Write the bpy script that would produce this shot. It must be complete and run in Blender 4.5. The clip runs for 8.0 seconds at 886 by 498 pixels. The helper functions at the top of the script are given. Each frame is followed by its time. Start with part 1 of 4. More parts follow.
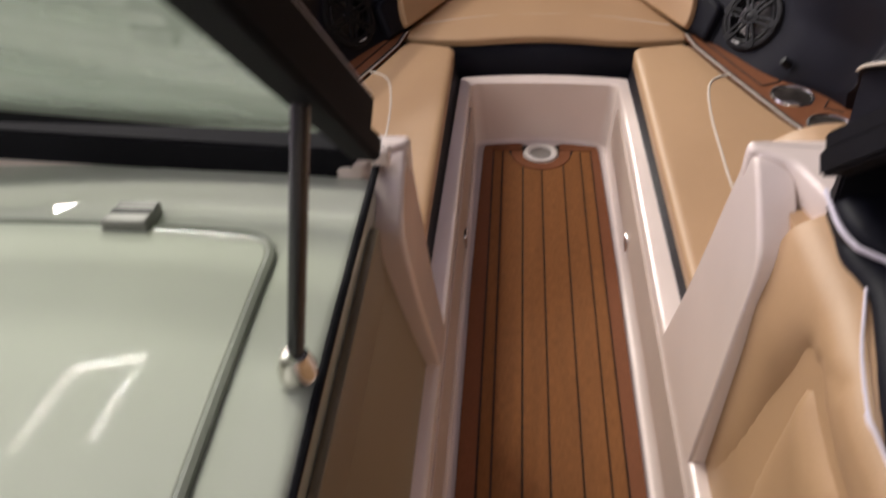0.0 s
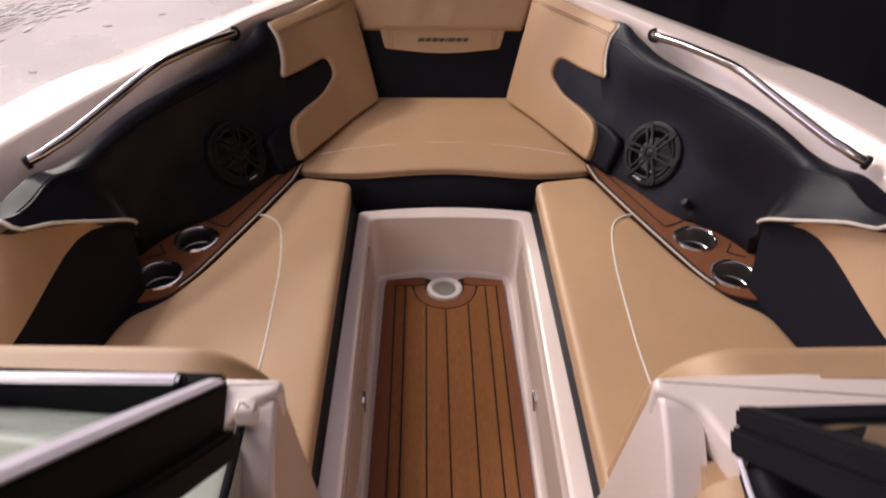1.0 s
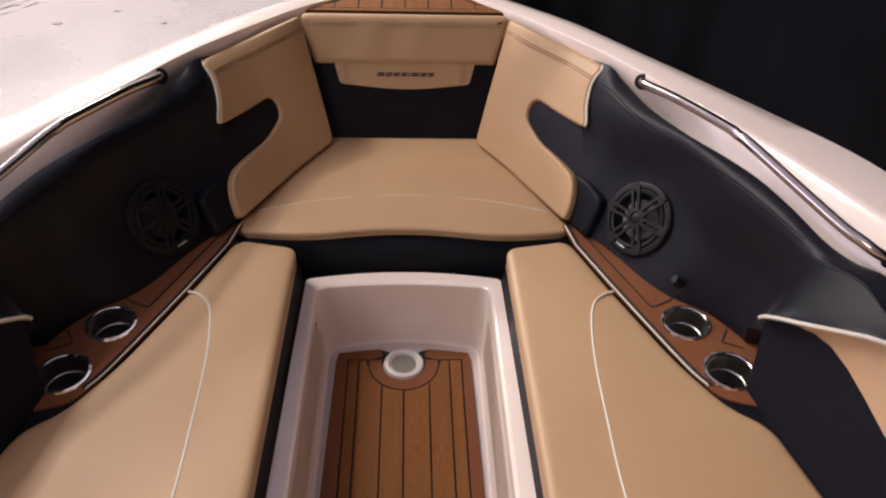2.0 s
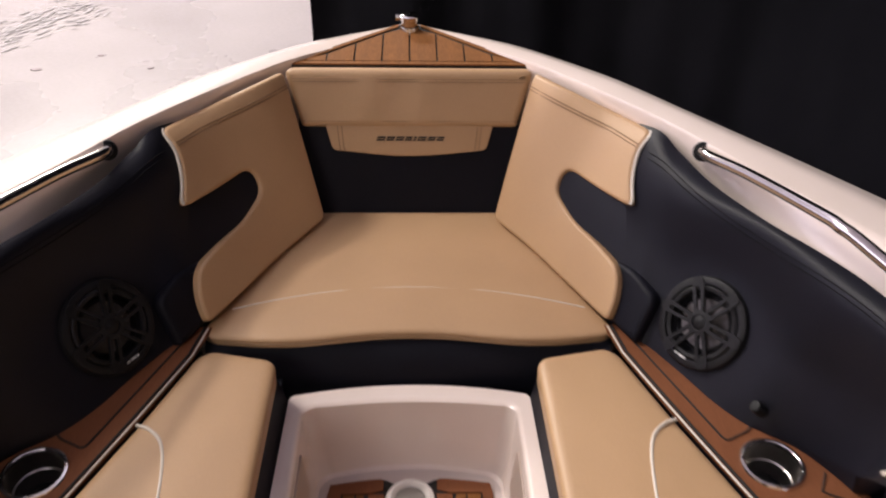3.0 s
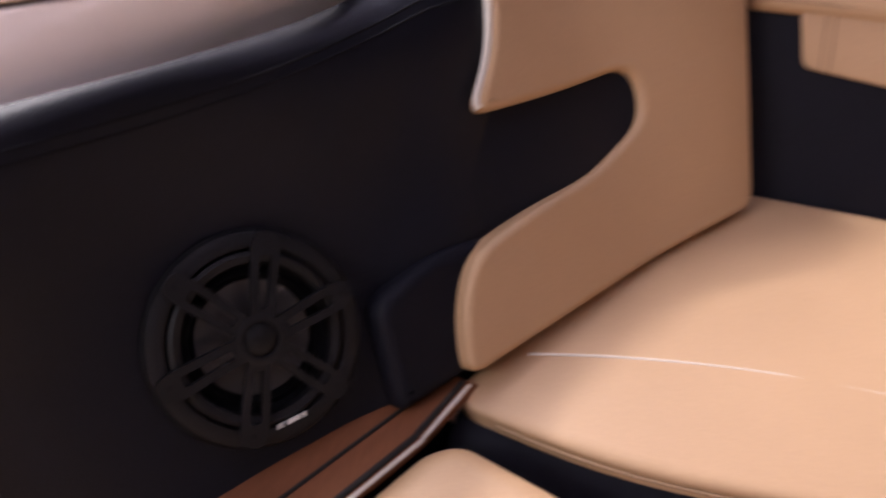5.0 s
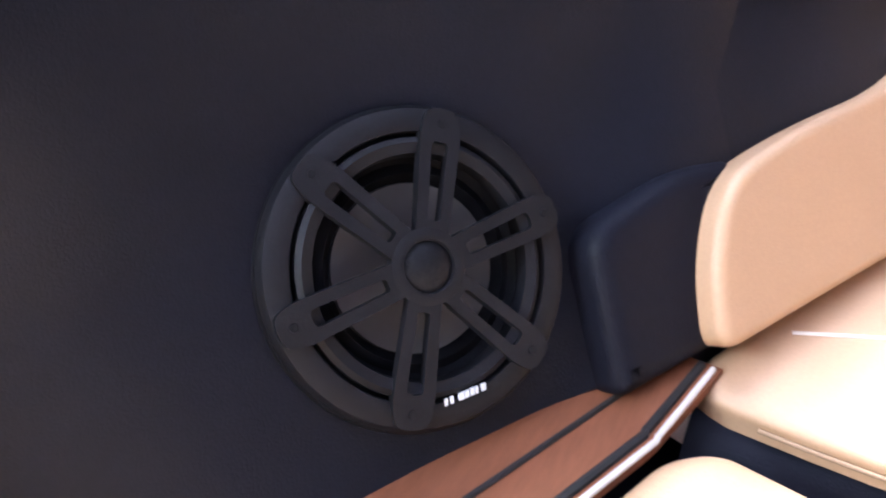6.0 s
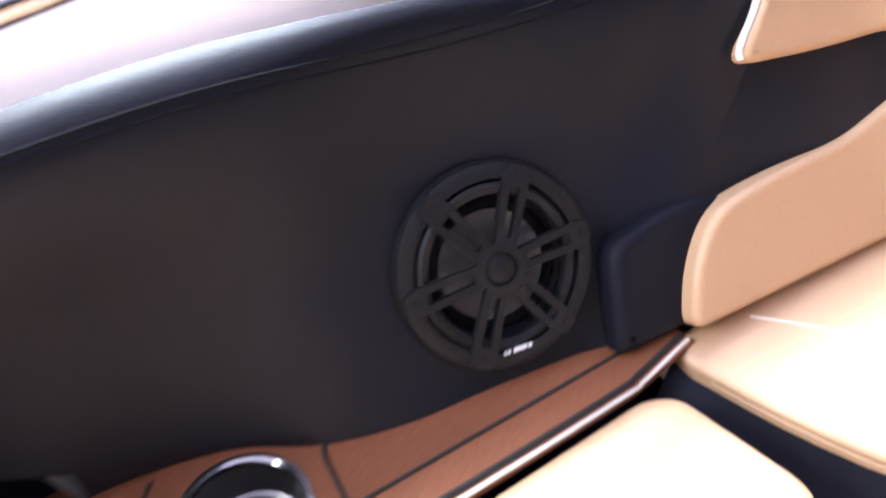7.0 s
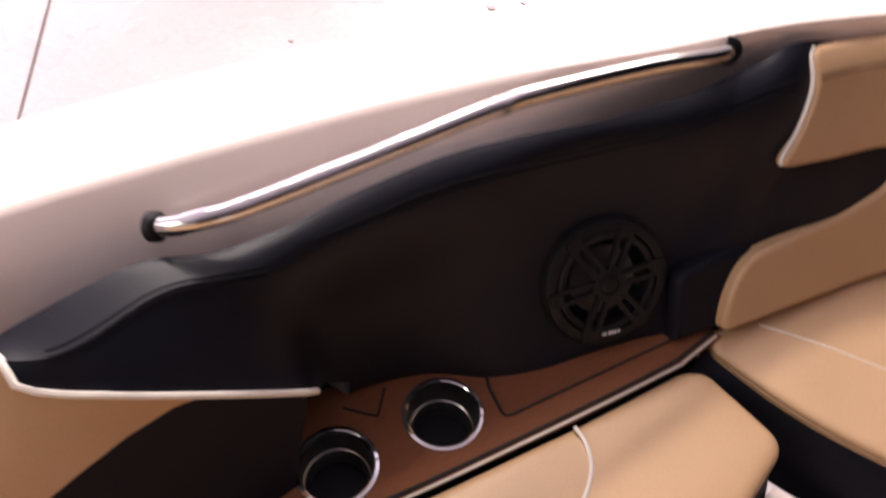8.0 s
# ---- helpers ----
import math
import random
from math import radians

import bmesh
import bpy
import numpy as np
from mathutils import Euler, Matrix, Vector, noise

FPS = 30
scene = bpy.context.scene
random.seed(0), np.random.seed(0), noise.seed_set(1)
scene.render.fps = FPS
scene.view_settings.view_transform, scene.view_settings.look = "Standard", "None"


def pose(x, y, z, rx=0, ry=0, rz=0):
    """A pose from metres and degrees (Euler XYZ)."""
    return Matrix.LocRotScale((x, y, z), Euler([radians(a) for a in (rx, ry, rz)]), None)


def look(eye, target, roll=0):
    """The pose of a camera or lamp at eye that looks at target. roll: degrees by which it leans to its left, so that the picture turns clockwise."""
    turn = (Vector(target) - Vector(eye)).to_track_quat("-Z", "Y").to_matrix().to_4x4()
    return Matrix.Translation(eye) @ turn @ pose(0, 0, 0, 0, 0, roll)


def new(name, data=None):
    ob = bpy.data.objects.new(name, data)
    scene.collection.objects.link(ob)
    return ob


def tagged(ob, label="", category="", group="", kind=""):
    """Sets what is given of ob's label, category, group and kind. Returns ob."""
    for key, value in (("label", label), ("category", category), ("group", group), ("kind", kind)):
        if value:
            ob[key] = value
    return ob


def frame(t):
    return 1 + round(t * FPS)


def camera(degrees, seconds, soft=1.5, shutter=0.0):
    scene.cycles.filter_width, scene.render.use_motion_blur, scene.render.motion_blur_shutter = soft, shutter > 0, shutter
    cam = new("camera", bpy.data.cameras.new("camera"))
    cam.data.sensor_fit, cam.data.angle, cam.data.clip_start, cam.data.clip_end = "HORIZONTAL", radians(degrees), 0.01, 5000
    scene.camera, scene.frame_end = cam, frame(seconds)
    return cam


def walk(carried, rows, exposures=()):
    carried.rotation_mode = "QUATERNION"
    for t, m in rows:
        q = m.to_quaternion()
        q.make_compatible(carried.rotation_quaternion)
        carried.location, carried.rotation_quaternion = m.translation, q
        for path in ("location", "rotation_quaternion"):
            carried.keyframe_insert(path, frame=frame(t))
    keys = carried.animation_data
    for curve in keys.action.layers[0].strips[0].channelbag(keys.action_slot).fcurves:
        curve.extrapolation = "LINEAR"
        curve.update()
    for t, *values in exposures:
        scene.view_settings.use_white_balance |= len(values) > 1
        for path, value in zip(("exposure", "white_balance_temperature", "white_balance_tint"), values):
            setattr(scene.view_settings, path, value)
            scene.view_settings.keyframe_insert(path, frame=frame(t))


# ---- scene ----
# ---------------------------------------------------------------- camera
cam = camera(58.15, 8.0, soft=2.0, shutter=0.5)
ROWS = [
    (0, (-0.0970, -2.1370, 1.3767), (-0.1768, -1.3748, 0.7343), -2.35),
    (0.5, (-0.0496, -2.0263, 1.4771), (-0.0857, -1.2362, 0.8651), -0.60),
    (1, (-0.0564, -1.8712, 1.5072), (-0.0347, -1.0672, 0.9129), 0.82),
    (2.3, (0.0220, -1.4010, 1.5460), (0.1150, 0.1650, 0.3060), 2.10),
    (2.5, (0.0063, -1.3307, 1.5000), (0.0583, -0.5294, 0.9039), 1.76),
    (3, (0.0042, -1.1055, 1.4311), (0.0434, -0.2952, 0.8465), 1.48),
    (3.5, (0.0210, -0.8729, 1.3397), (-0.0034, -0.0590, 0.7593), 1.71),
    (4, (-0.0284, -0.6865, 1.2134), (-0.1418, 0.1303, 0.6478), 1.64),
    (4.5, (-0.1442, -0.4763, 1.0524), (-0.3450, 0.3113, 0.4698), 1.44),
    (5, (-0.2219, -0.3307, 0.8616), (-0.5530, 0.4068, 0.2729), -1.64),
    (5.2, (-0.2584, -0.3159, 0.7907), (-0.6418, 0.4131, 0.2236), -3.05),
    (6.3, (-0.3763, -0.2364, 0.6445), (-0.8353, 0.4788, 0.1174), -1.59),
    (6.5, (-0.3759, -0.2298, 0.7160), (-0.8151, 0.4104, 0.0856), -1.32),
    (7, (-0.3075, -0.3790, 0.8775), (-0.7526, 0.2296, 0.2206), -2.04),
    (7.5, (-0.2799, -0.5715, 1.0902), (-0.6815, -0.0289, 0.3524), -0.69),
    (8, (-0.3324, -0.6377, 1.2681), (-0.7271, -0.1160, 0.5117), 4.02),
]
EXPOSURES = [(0.0, -0.44, 6480, 5), (0.5, -0.20, 6550, 10), (1.0, -0.46, 6550, 11), (2.5, -0.42, 6550, 7), (3.5, -0.16, 6450, 7), (4.5, 0.0, 6250, 12), (5.0, 0.58, 5950, 14), (5.2, 1.2, 5600, 9), (6.3, 2.5, 4850, 0),
             (6.6, 2.5, 4850, 0), (7.0, 2.25, 5150, 2), (7.5, 1.55, 5950, 11), (7.8, 0.60, 6500, 11), (8.0, 0.24, 6600, 13)]
walk(cam, [(t, look(eye, aim, roll)) for t, eye, aim, roll in ROWS], EXPOSURES)

# ---------------------------------------------------------------- light
GROUND = -0.50
world = bpy.data.worlds.new("hall_air")
scene.world = world
world.use_nodes = True
world.node_tree.nodes["Background"].inputs[0].default_value = (0.86, 0.80, 1.0, 1)
world.node_tree.nodes["Background"].inputs[1].default_value = 0.05


def area_lamp(name, eye, target, wide, high, watts, colour, turn=0.0):
    data = bpy.data.lights.new(name, "AREA")
    data.shape, data.size, data.size_y, data.energy, data.color = "RECTANGLE", wide, high, watts, colour
    ob = new(name, data)
    ob.matrix_world = look(eye, target) @ Matrix.Rotation(radians(turn), 4, "Z")
    return ob


WARM = (1.0, 0.90, 0.84)
for x, y, watts in ((-3.8, 8.8, 780), (-5.4, 8.0, 640)):
    area_lamp("hall_tube_lamp", (x, y, 5.0), (x + 1.2, y - 1.6, -1.0), 3.2, 0.5, watts, (1.0, 0.935, 0.87))
# a lamp frame with one broad and two thin sides, and a bar beside it
for x, y, wide, high, watts, turn in ((-2.80, 1.90, 0.62, 0.070, 110, 14), (-3.10, 1.27, 0.028, 1.10, 68, 0), (-2.50, 1.42, 0.028, 1.10, 68, 0)):
    area_lamp("hall_lamp_rim", (x, y, 4.3), (x, y + 0.02, 0.0), wide, high, watts, WARM, turn)
area_lamp("hall_lamp_bar", (-4.60, 1.1, 4.3), (-4.60, 1.12, 0.0), 1.3, 0.06, 85, WARM, 14)
area_lamp("hall_lamp_aft", (-4.6, -6.4, 5.2), (0.0, 0.4, 0.5), 4.0, 2.2, 170, (1.0, 0.935, 0.86))
# added fill, no known lamps: brightens the port wall that the black pads reflect
for y in (-2.0, 3.0):
    area_lamp("wall_fill", (-11.0, y, 5.4), (-14.0, y, 2.2), 3.0, 0.4, 820, (0.93, 0.88, 1.0))
# unseen fill lamps, added to bounce cool soft light off the ceiling
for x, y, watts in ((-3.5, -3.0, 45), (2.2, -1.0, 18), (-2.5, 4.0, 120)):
    area_lamp("ceiling_fill", (x, y, 4.7), (x, y, 6.5), 2.0, 0.6, watts, (0.86, 0.85, 1.0))

# ---------------------------------------------------------------- materials


def material(name, colour, rough=0.5, metal=0.0, grain=0.0, grain_size=200.0, blotch=0.06, blotch_size=6.0, bump=0.0,
             bump_size=400.0, coat=0.0, stretch=(1, 1, 1), rough_var=0.05, spec=0.5, sheen=0.0, sheen_rough=0.4):
    m = bpy.data.materials.new(name)
    m.use_nodes = True
    nodes, links = m.node_tree.nodes, m.node_tree.links
    bsdf = nodes["Principled BSDF"]
    place = nodes.new("ShaderNodeTexCoord")
    warp = nodes.new("ShaderNodeMapping")
    warp.inputs["Scale"].default_value = stretch
    links.new(place.outputs["Object"], warp.inputs[0])

    def noise_of(size, detail):
        n = nodes.new("ShaderNodeTexNoise")
        n.inputs["Scale"].default_value, n.inputs["Detail"].default_value = size, detail
        links.new(warp.outputs[0], n.inputs["Vector"])
        return n

    big, small = noise_of(blotch_size, 4), noise_of(grain_size, 3)

    def scaled(socket, amount):
        r = nodes.new("ShaderNodeMapRange")
        r.inputs["From Min"].default_value, r.inputs["From Max"].default_value = 0.25, 0.75
        r.inputs["To Min"].default_value, r.inputs["To Max"].default_value = 1 - amount, 1 + amount
        links.new(socket, r.inputs["Value"])
        return r.outputs[0]

    a, b = scaled(big.outputs["Fac"], blotch), scaled(small.outputs["Fac"], grain)
    mul = nodes.new("ShaderNodeMath")
    mul.operation = "MULTIPLY"
    links.new(a, mul.inputs[0]), links.new(b, mul.inputs[1])
    tint = nodes.new("ShaderNodeVectorMath")
    tint.operation = "SCALE"
    tint.inputs[0].default_value = colour
    links.new(mul.outputs[0], tint.inputs["Scale"])
    links.new(tint.outputs[0], bsdf.inputs["Base Color"])
    rr = nodes.new("ShaderNodeMapRange")
    rr.inputs["To Min"].default_value, rr.inputs["To Max"].default_value = max(rough - rough_var, 0.01), min(rough + rough_var, 1)
    links.new(big.outputs["Fac"], rr.inputs["Value"])
    links.new(rr.outputs[0], bsdf.inputs["Roughness"])
    bsdf.inputs["Metallic"].default_value = metal
    bsdf.inputs["Specular IOR Level"].default_value = spec
    bsdf.inputs["Coat Weight"].default_value = coat
    bsdf.inputs["Sheen Weight"].default_value, bsdf.inputs["Sheen Roughness"].default_value = sheen, sheen_rough
    bsdf.inputs["Coat Roughness"].default_value = 0.08
    if bump:
        lump = noise_of(bump_size, 2)
        node = nodes.new("ShaderNodeBump")
        node.inputs["Strength"].default_value, node.inputs["Distance"].default_value = bump, 0.001
        links.new(lump.outputs["Fac"], node.inputs["Height"])
        links.new(node.outputs[0], bsdf.inputs["Normal"])
    return m


CREAM = material("tan_vinyl", (0.495, 0.315, 0.174), 0.48, grain=0.04, grain_size=350, blotch=0.05, blotch_size=5, bump=0.25, bump_size=700)
BLACK = material("black_vinyl", (0.0085, 0.0088, 0.0142), 0.50, spec=0.11, grain=0.1, blotch=0.12, bump=0.35, bump_size=600)
SHINYBLACK = material("black_vinyl_coaming", (0.0087, 0.0091, 0.0146), 0.38, spec=0.19, sheen=0.30, sheen_rough=0.22, grain=0.1, blotch=0.12, bump=0.35, bump_size=600)
BLACKCLOTH = material("black_curtain_cloth", (0.009, 0.009, 0.011), 0.95, spec=0.03, grain=0.2, grain_size=900, blotch=0.25, blotch_size=2)
PIPING = material("white_piping", (0.72, 0.66, 0.58), 0.4, grain=0.04)
STITCH = material("brown_thread", (0.30, 0.185, 0.098), 0.6)
GEL = material("white_gelcoat", (0.86, 0.74, 0.675), 0.22, grain=0.01, blotch=0.03, coat=0.5)
NONSKID = material("white_nonskid_gelcoat", (0.66, 0.58, 0.55), 0.4, grain=0.03, bump=0.2, bump_size=900)
INSET = material("beige_inset_panel", (0.50, 0.40, 0.34), 0.5, grain=0.05)
DASHGEL = material("pale_grey_green_gelcoat", (0.55, 0.585, 0.50), 0.022, blotch=0.03, rough_var=0.0)
# darker tone of the dash gelcoat, painting the shade in the lid's groove
GROOVE = material("groove_shade_grey", (0.27, 0.29, 0.245), 0.25)
TEAK = material("brown_foam_decking", (0.215, 0.087, 0.026), 0.75, spec=0.2, grain=0.22, grain_size=60, blotch=0.12, stretch=(8, 0.6, 8), bump=0.3, bump_size=300)
TEAKDARK = material("brown_foam_panel", (0.190, 0.070, 0.030), 0.7, spec=0.2, grain=0.1, grain_size=60, stretch=(5, 1, 5), bump=0.25, bump_size=300)
CAULK = material("black_foam_caulk", (0.012, 0.010, 0.009), 0.8)
RAILSTEEL = material("polished_rail_steel", (0.64, 0.60, 0.57), 0.13, metal=1.0, blotch=0.05)
CHROME = material("polished_stainless", (0.66, 0.63, 0.60), 0.11, metal=1.0, blotch=0.02)
STEELCUP = material("brushed_steel_cup", (0.50, 0.47, 0.45), 0.3, metal=1.0, grain=0.1, grain_size=80)
PLASTIC = material("black_moulded_plastic", (0.006, 0.006, 0.008), 0.5, spec=0.25, grain=0.08, bump=0.2)
GRILLE = material("charcoal_grille_plastic", (0.0090, 0.0088, 0.0110), 0.52, spec=0.25, grain=0.06, bump=0.15)
CONE = material("silver_speaker_cone", (0.13, 0.12, 0.12), 0.32, metal=0.5)
FRAME = material("black_anodised_frame", (0.013, 0.013, 0.016), 0.7, spec=0.05, grain=0.1, blotch=0.2)
RODBLACK = material("black_gloss_rod", (0.014, 0.014, 0.016), 0.22, spec=0.7)
FRAMETOP = material("satin_aluminium", (0.78, 0.73, 0.82), 0.30)
DRAIN = material("white_drain_plastic", (0.72, 0.68, 0.64), 0.35)
DRAINHOLE = material("grey_drain_hole", (0.22, 0.20, 0.18), 0.5)
LATCHGREY = material("weathered_zinc", (0.24, 0.24, 0.22), 0.5, metal=0.3)
THREAD = material("black_thread", (0.010, 0.010, 0.013), 0.85, spec=0.1)
INK = material("dark_embroidery", (0.012, 0.010, 0.009), 0.6)
LETTER = material("white_marks", (0.75, 0.75, 0.75), 0.4)
FLOORING = material("pale_polished_concrete", (0.365, 0.325, 0.325), 0.28, grain=0.06, grain_size=40, blotch=0.12, blotch_size=1.3)
HALL = material("hall_wall_paint", (0.62, 0.59, 0.66), 0.8)
DECAL = material("pale_printed_film", (0.70, 0.62, 0.59), 0.35, blotch=0.03)
GREYINK = material("grey_print", (0.20, 0.18, 0.18), 0.5)
RED = material("red_print", (0.45, 0.03, 0.03), 0.5)
# olive of the edge trim, darkened to carry the port side panel's shade
OLIVE_SHADED = material("olive_trim_shaded_panel", (0.25, 0.20, 0.12), 0.5)


def glass_material(name, tint, ior, haze):
    m = bpy.data.materials.new(name)
    m.use_nodes = True
    nodes, links = m.node_tree.nodes, m.node_tree.links
    nodes.clear()
    out, mix = nodes.new("ShaderNodeOutputMaterial"), nodes.new("ShaderNodeMixShader")
    clear, shine, fresnel = nodes.new("ShaderNodeBsdfTransparent"), nodes.new("ShaderNodeBsdfGlossy"), nodes.new("ShaderNodeFresnel")
    clear.inputs[0].default_value = tint
    fresnel.inputs["IOR"].default_value = ior
    shine.inputs["Roughness"].default_value = 0.02
    links.new(fresnel.outputs[0], mix.inputs[0]), links.new(clear.outputs[0], mix.inputs[1])
    links.new(shine.outputs[0], mix.inputs[2])
    # a pale diffuse film, painted in for the hall's reflections on the pane
    film, veil, mottle = nodes.new("ShaderNodeMixShader"), nodes.new("ShaderNodeBsdfDiffuse"), nodes.new("ShaderNodeTexNoise")
    veil.inputs[0].default_value = (0.66, 0.72, 0.66, 1)
    mottle.inputs["Scale"].default_value = 7
    spread = nodes.new("ShaderNodeMapRange")
    spread.inputs["To Min"].default_value, spread.inputs["To Max"].default_value = 0.4 * haze, haze
    links.new(mottle.outputs["Fac"], spread.inputs["Value"]), links.new(spread.outputs[0], film.inputs[0])
    links.new(mix.outputs[0], film.inputs[1]), links.new(veil.outputs[0], film.inputs[2]), links.new(film.outputs[0], out.inputs[0])
    return m


GLASS = glass_material("green_tinted_glass", (0.86, 0.91, 0.87, 1), 3.1, 0.46)
SMOKED = glass_material("smoked_glass", (0.30, 0.31, 0.32, 1), 1.25, 0.015)

# ---------------------------------------------------------------- mesh helpers


def link_mesh(name, bm, mat, smooth=True):
    bmesh.ops.recalc_face_normals(bm, faces=bm.faces[:])
    me = bpy.data.meshes.new(name)
    bm.to_mesh(me)
    bm.free()
    me.materials.append(mat)
    if smooth:
        me.shade_smooth()
        me.set_sharp_from_angle(angle=radians(38))
    return new(name, me)


def part(name, bm, mat, parent=None, label="", smooth=True):
    ob = link_mesh(name, bm, mat, smooth)
    if parent is not None:
        ob.parent = parent
    return tagged(ob, label)


def thing(name, label, category, at=(0, 0, 0), group="", kind=""):
    ob = new(name)
    ob.location = at
    return tagged(ob, label, category, group, kind)


def spline(points, n):
    """Points along a Catmull-Rom curve through the given ones."""
    pts = [Vector(p) for p in points]
    pts = [pts[0] * 2 - pts[1]] + pts + [pts[-1] * 2 - pts[-2]]
    out = []
    for i in range(1, len(pts) - 2):
        a, b, c, d = pts[i - 1: i + 3]
        for k in range(n):
            t = k / n
            out.append(0.5 * ((2 * b) + (c - a) * t + (2 * a - 5 * b + 4 * c - d) * t * t + (3 * b - a - 3 * c + d) * t ** 3))
    out.append(pts[-2])
    return out


def rounded(corners, n=5):
    """A closed outline from corners (x, y, radius)."""
    out, count = [], len(corners)
    for i, (x, y, r) in enumerate(corners):
        p = Vector((x, y))
        a, b = Vector(corners[i - 1][:2]) - p, Vector(corners[(i + 1) % count][:2]) - p
        if r <= 0:
            out.append(p)
            continue
        cut = min(r, a.length * 0.48, b.length * 0.48)
        s, e = p + a.normalized() * cut, p + b.normalized() * cut
        for k in range(n + 1):
            t = k / n
            out.append(s * (1 - t) ** 2 + p * 2 * t * (1 - t) + e * t * t)
    return out


def dense(outline, step=0.03):
    out = []
    for i, p in enumerate(outline):
        q = outline[(i + 1) % len(outline)]
        k = max(1, round((q - p).length / step))
        out += [p.lerp(q, j / k) for j in range(k)]
    return out


def inset(outline, d):
    """The outline moved inwards by d."""
    area = sum(p.x * q.y - q.x * p.y for p, q in zip(outline, outline[1:] + outline[:1]))
    s, out = (1 if area > 0 else -1), []
    for i, p in enumerate(outline):
        a, b = p - outline[i - 1], outline[(i + 1) % len(outline)] - p
        na, nb = Vector((-a.y, a.x)).normalized(), Vector((-b.y, b.x)).normalized()
        m = na + nb
        m = m / max(m.length_squared / 2, 0.35) if m.length > 1e-6 else na
        out.append(p + m * d * s)
    return out


def pad(outline, depth, radius, place, crown=0.0, steps=5, puff=0.0, cuts=(), across=()):
    """A padded slab: an outline (u, v), its height over it rounded at the rim; place(u, v, h) gives the point. crown rises to the
    middle; cuts and across: values of v and u at which the face is divided, so that it can bend."""
    bm = bmesh.new()
    outline = dense(outline)
    rings = [(0.0, 0.0)] + [(radius * (1 - math.cos(a)) - puff * math.sin(2 * a), depth - radius + radius * math.sin(a))
                            for a in [math.pi / 2 * k / steps for k in range(steps + 1)]]
    loops = []
    for d, h in rings:
        loops.append([bm.verts.new((p.x, p.y, h)) for p in inset(outline, d)])
    last, n = inset(outline, radius), len(outline)
    if not crown:
        loops.append([bm.verts.new((p.x, p.y, depth)) for p in inset(outline, radius * 1.25)])
    if crown:
        mid = sum(last, Vector((0, 0))) / n
        for f in (0.12, 0.25, 0.45, 0.65, 0.82, 0.93, 0.985):
            loops.append([bm.verts.new((*p.lerp(mid, f), depth + crown * (1 - (1 - f) ** 2))) for p in last])
    for a, b in zip(loops, loops[1:]):
        for i in range(n):
            bm.faces.new((a[i], a[(i + 1) % n], b[(i + 1) % n], b[i]))
    bm.faces.new(loops[-1])
    bm.faces.new(loops[0][::-1])
    for v in cuts:
        bmesh.ops.bisect_plane(bm, geom=bm.verts[:] + bm.edges[:] + bm.faces[:], plane_co=(0, v, 0), plane_no=(0, 1, 0))
    for u in across:
        bmesh.ops.bisect_plane(bm, geom=bm.verts[:] + bm.edges[:] + bm.faces[:], plane_co=(u, 0, 0), plane_no=(1, 0, 0))
    for vert in bm.verts:
        vert.co = place(*vert.co)
    return bm


def flat(z):
    return lambda u, v, h: (u, v, z + h)


def tube(points, r, sides=8, closed=False, bm=None, radii=None):
    bm = bm or bmesh.new()
    pts = [Vector(p) for p in points]
    rings, up = [], Vector((0.013, 0.021, 1))
    for i, p in enumerate(pts):
        ahead = (pts[(i + 1) % len(pts)] - p) if (closed or i + 1 < len(pts)) else p - pts[i - 1]
        back = (p - pts[i - 1]) if (closed or i) else ahead
        d = (ahead.normalized() + back.normalized()).normalized()
        if abs(d.dot(up.normalized())) > 0.97:
            side = d.cross(Vector((1, 0.1, 0))).normalized()
        else:
            side = d.cross(up).normalized()
        other = side.cross(d)
        rr = radii[i] if radii else r
        rings.append([bm.verts.new(p + rr * (math.cos(a) * side + math.sin(a) * other)) for a in [2 * math.pi * k / sides for k in range(sides)]])
    pairs = list(zip(rings, rings[1:])) + ([(rings[-1], rings[0])] if closed else [])
    for a, b in pairs:
        for k in range(sides):
            bm.faces.new((a[k], a[(k + 1) % sides], b[(k + 1) % sides], b[k]))
    if not closed:
        bm.faces.new(rings[0][::-1]), bm.faces.new(rings[-1])
    return bm


def lathe(profile, sides=40, bm=None, m=None):
    """A turned body: (radius, height) pairs."""
    bm, m = bm or bmesh.new(), m or Matrix()
    rings = []
    for r, h in profile:
        rings.append([bm.verts.new(m @ Vector((r * math.cos(a), r * math.sin(a), h))) for a in [2 * math.pi * k / sides for k in range(sides)]]
                     if r > 1e-6 else [bm.verts.new(m @ Vector((0, 0, h)))])
    for a, b in zip(rings, rings[1:]):
        for k in range(sides):
            k2 = (k + 1) % sides
            if len(a) == 1 and len(b) == 1:
                continue
            if len(a) == 1:
                bm.faces.new((a[0], b[k], b[k2]))
            elif len(b) == 1:
                bm.faces.new((a[k], a[k2], b[0]))
            else:
                bm.faces.new((a[k], a[k2], b[k2], b[k]))
    return bm


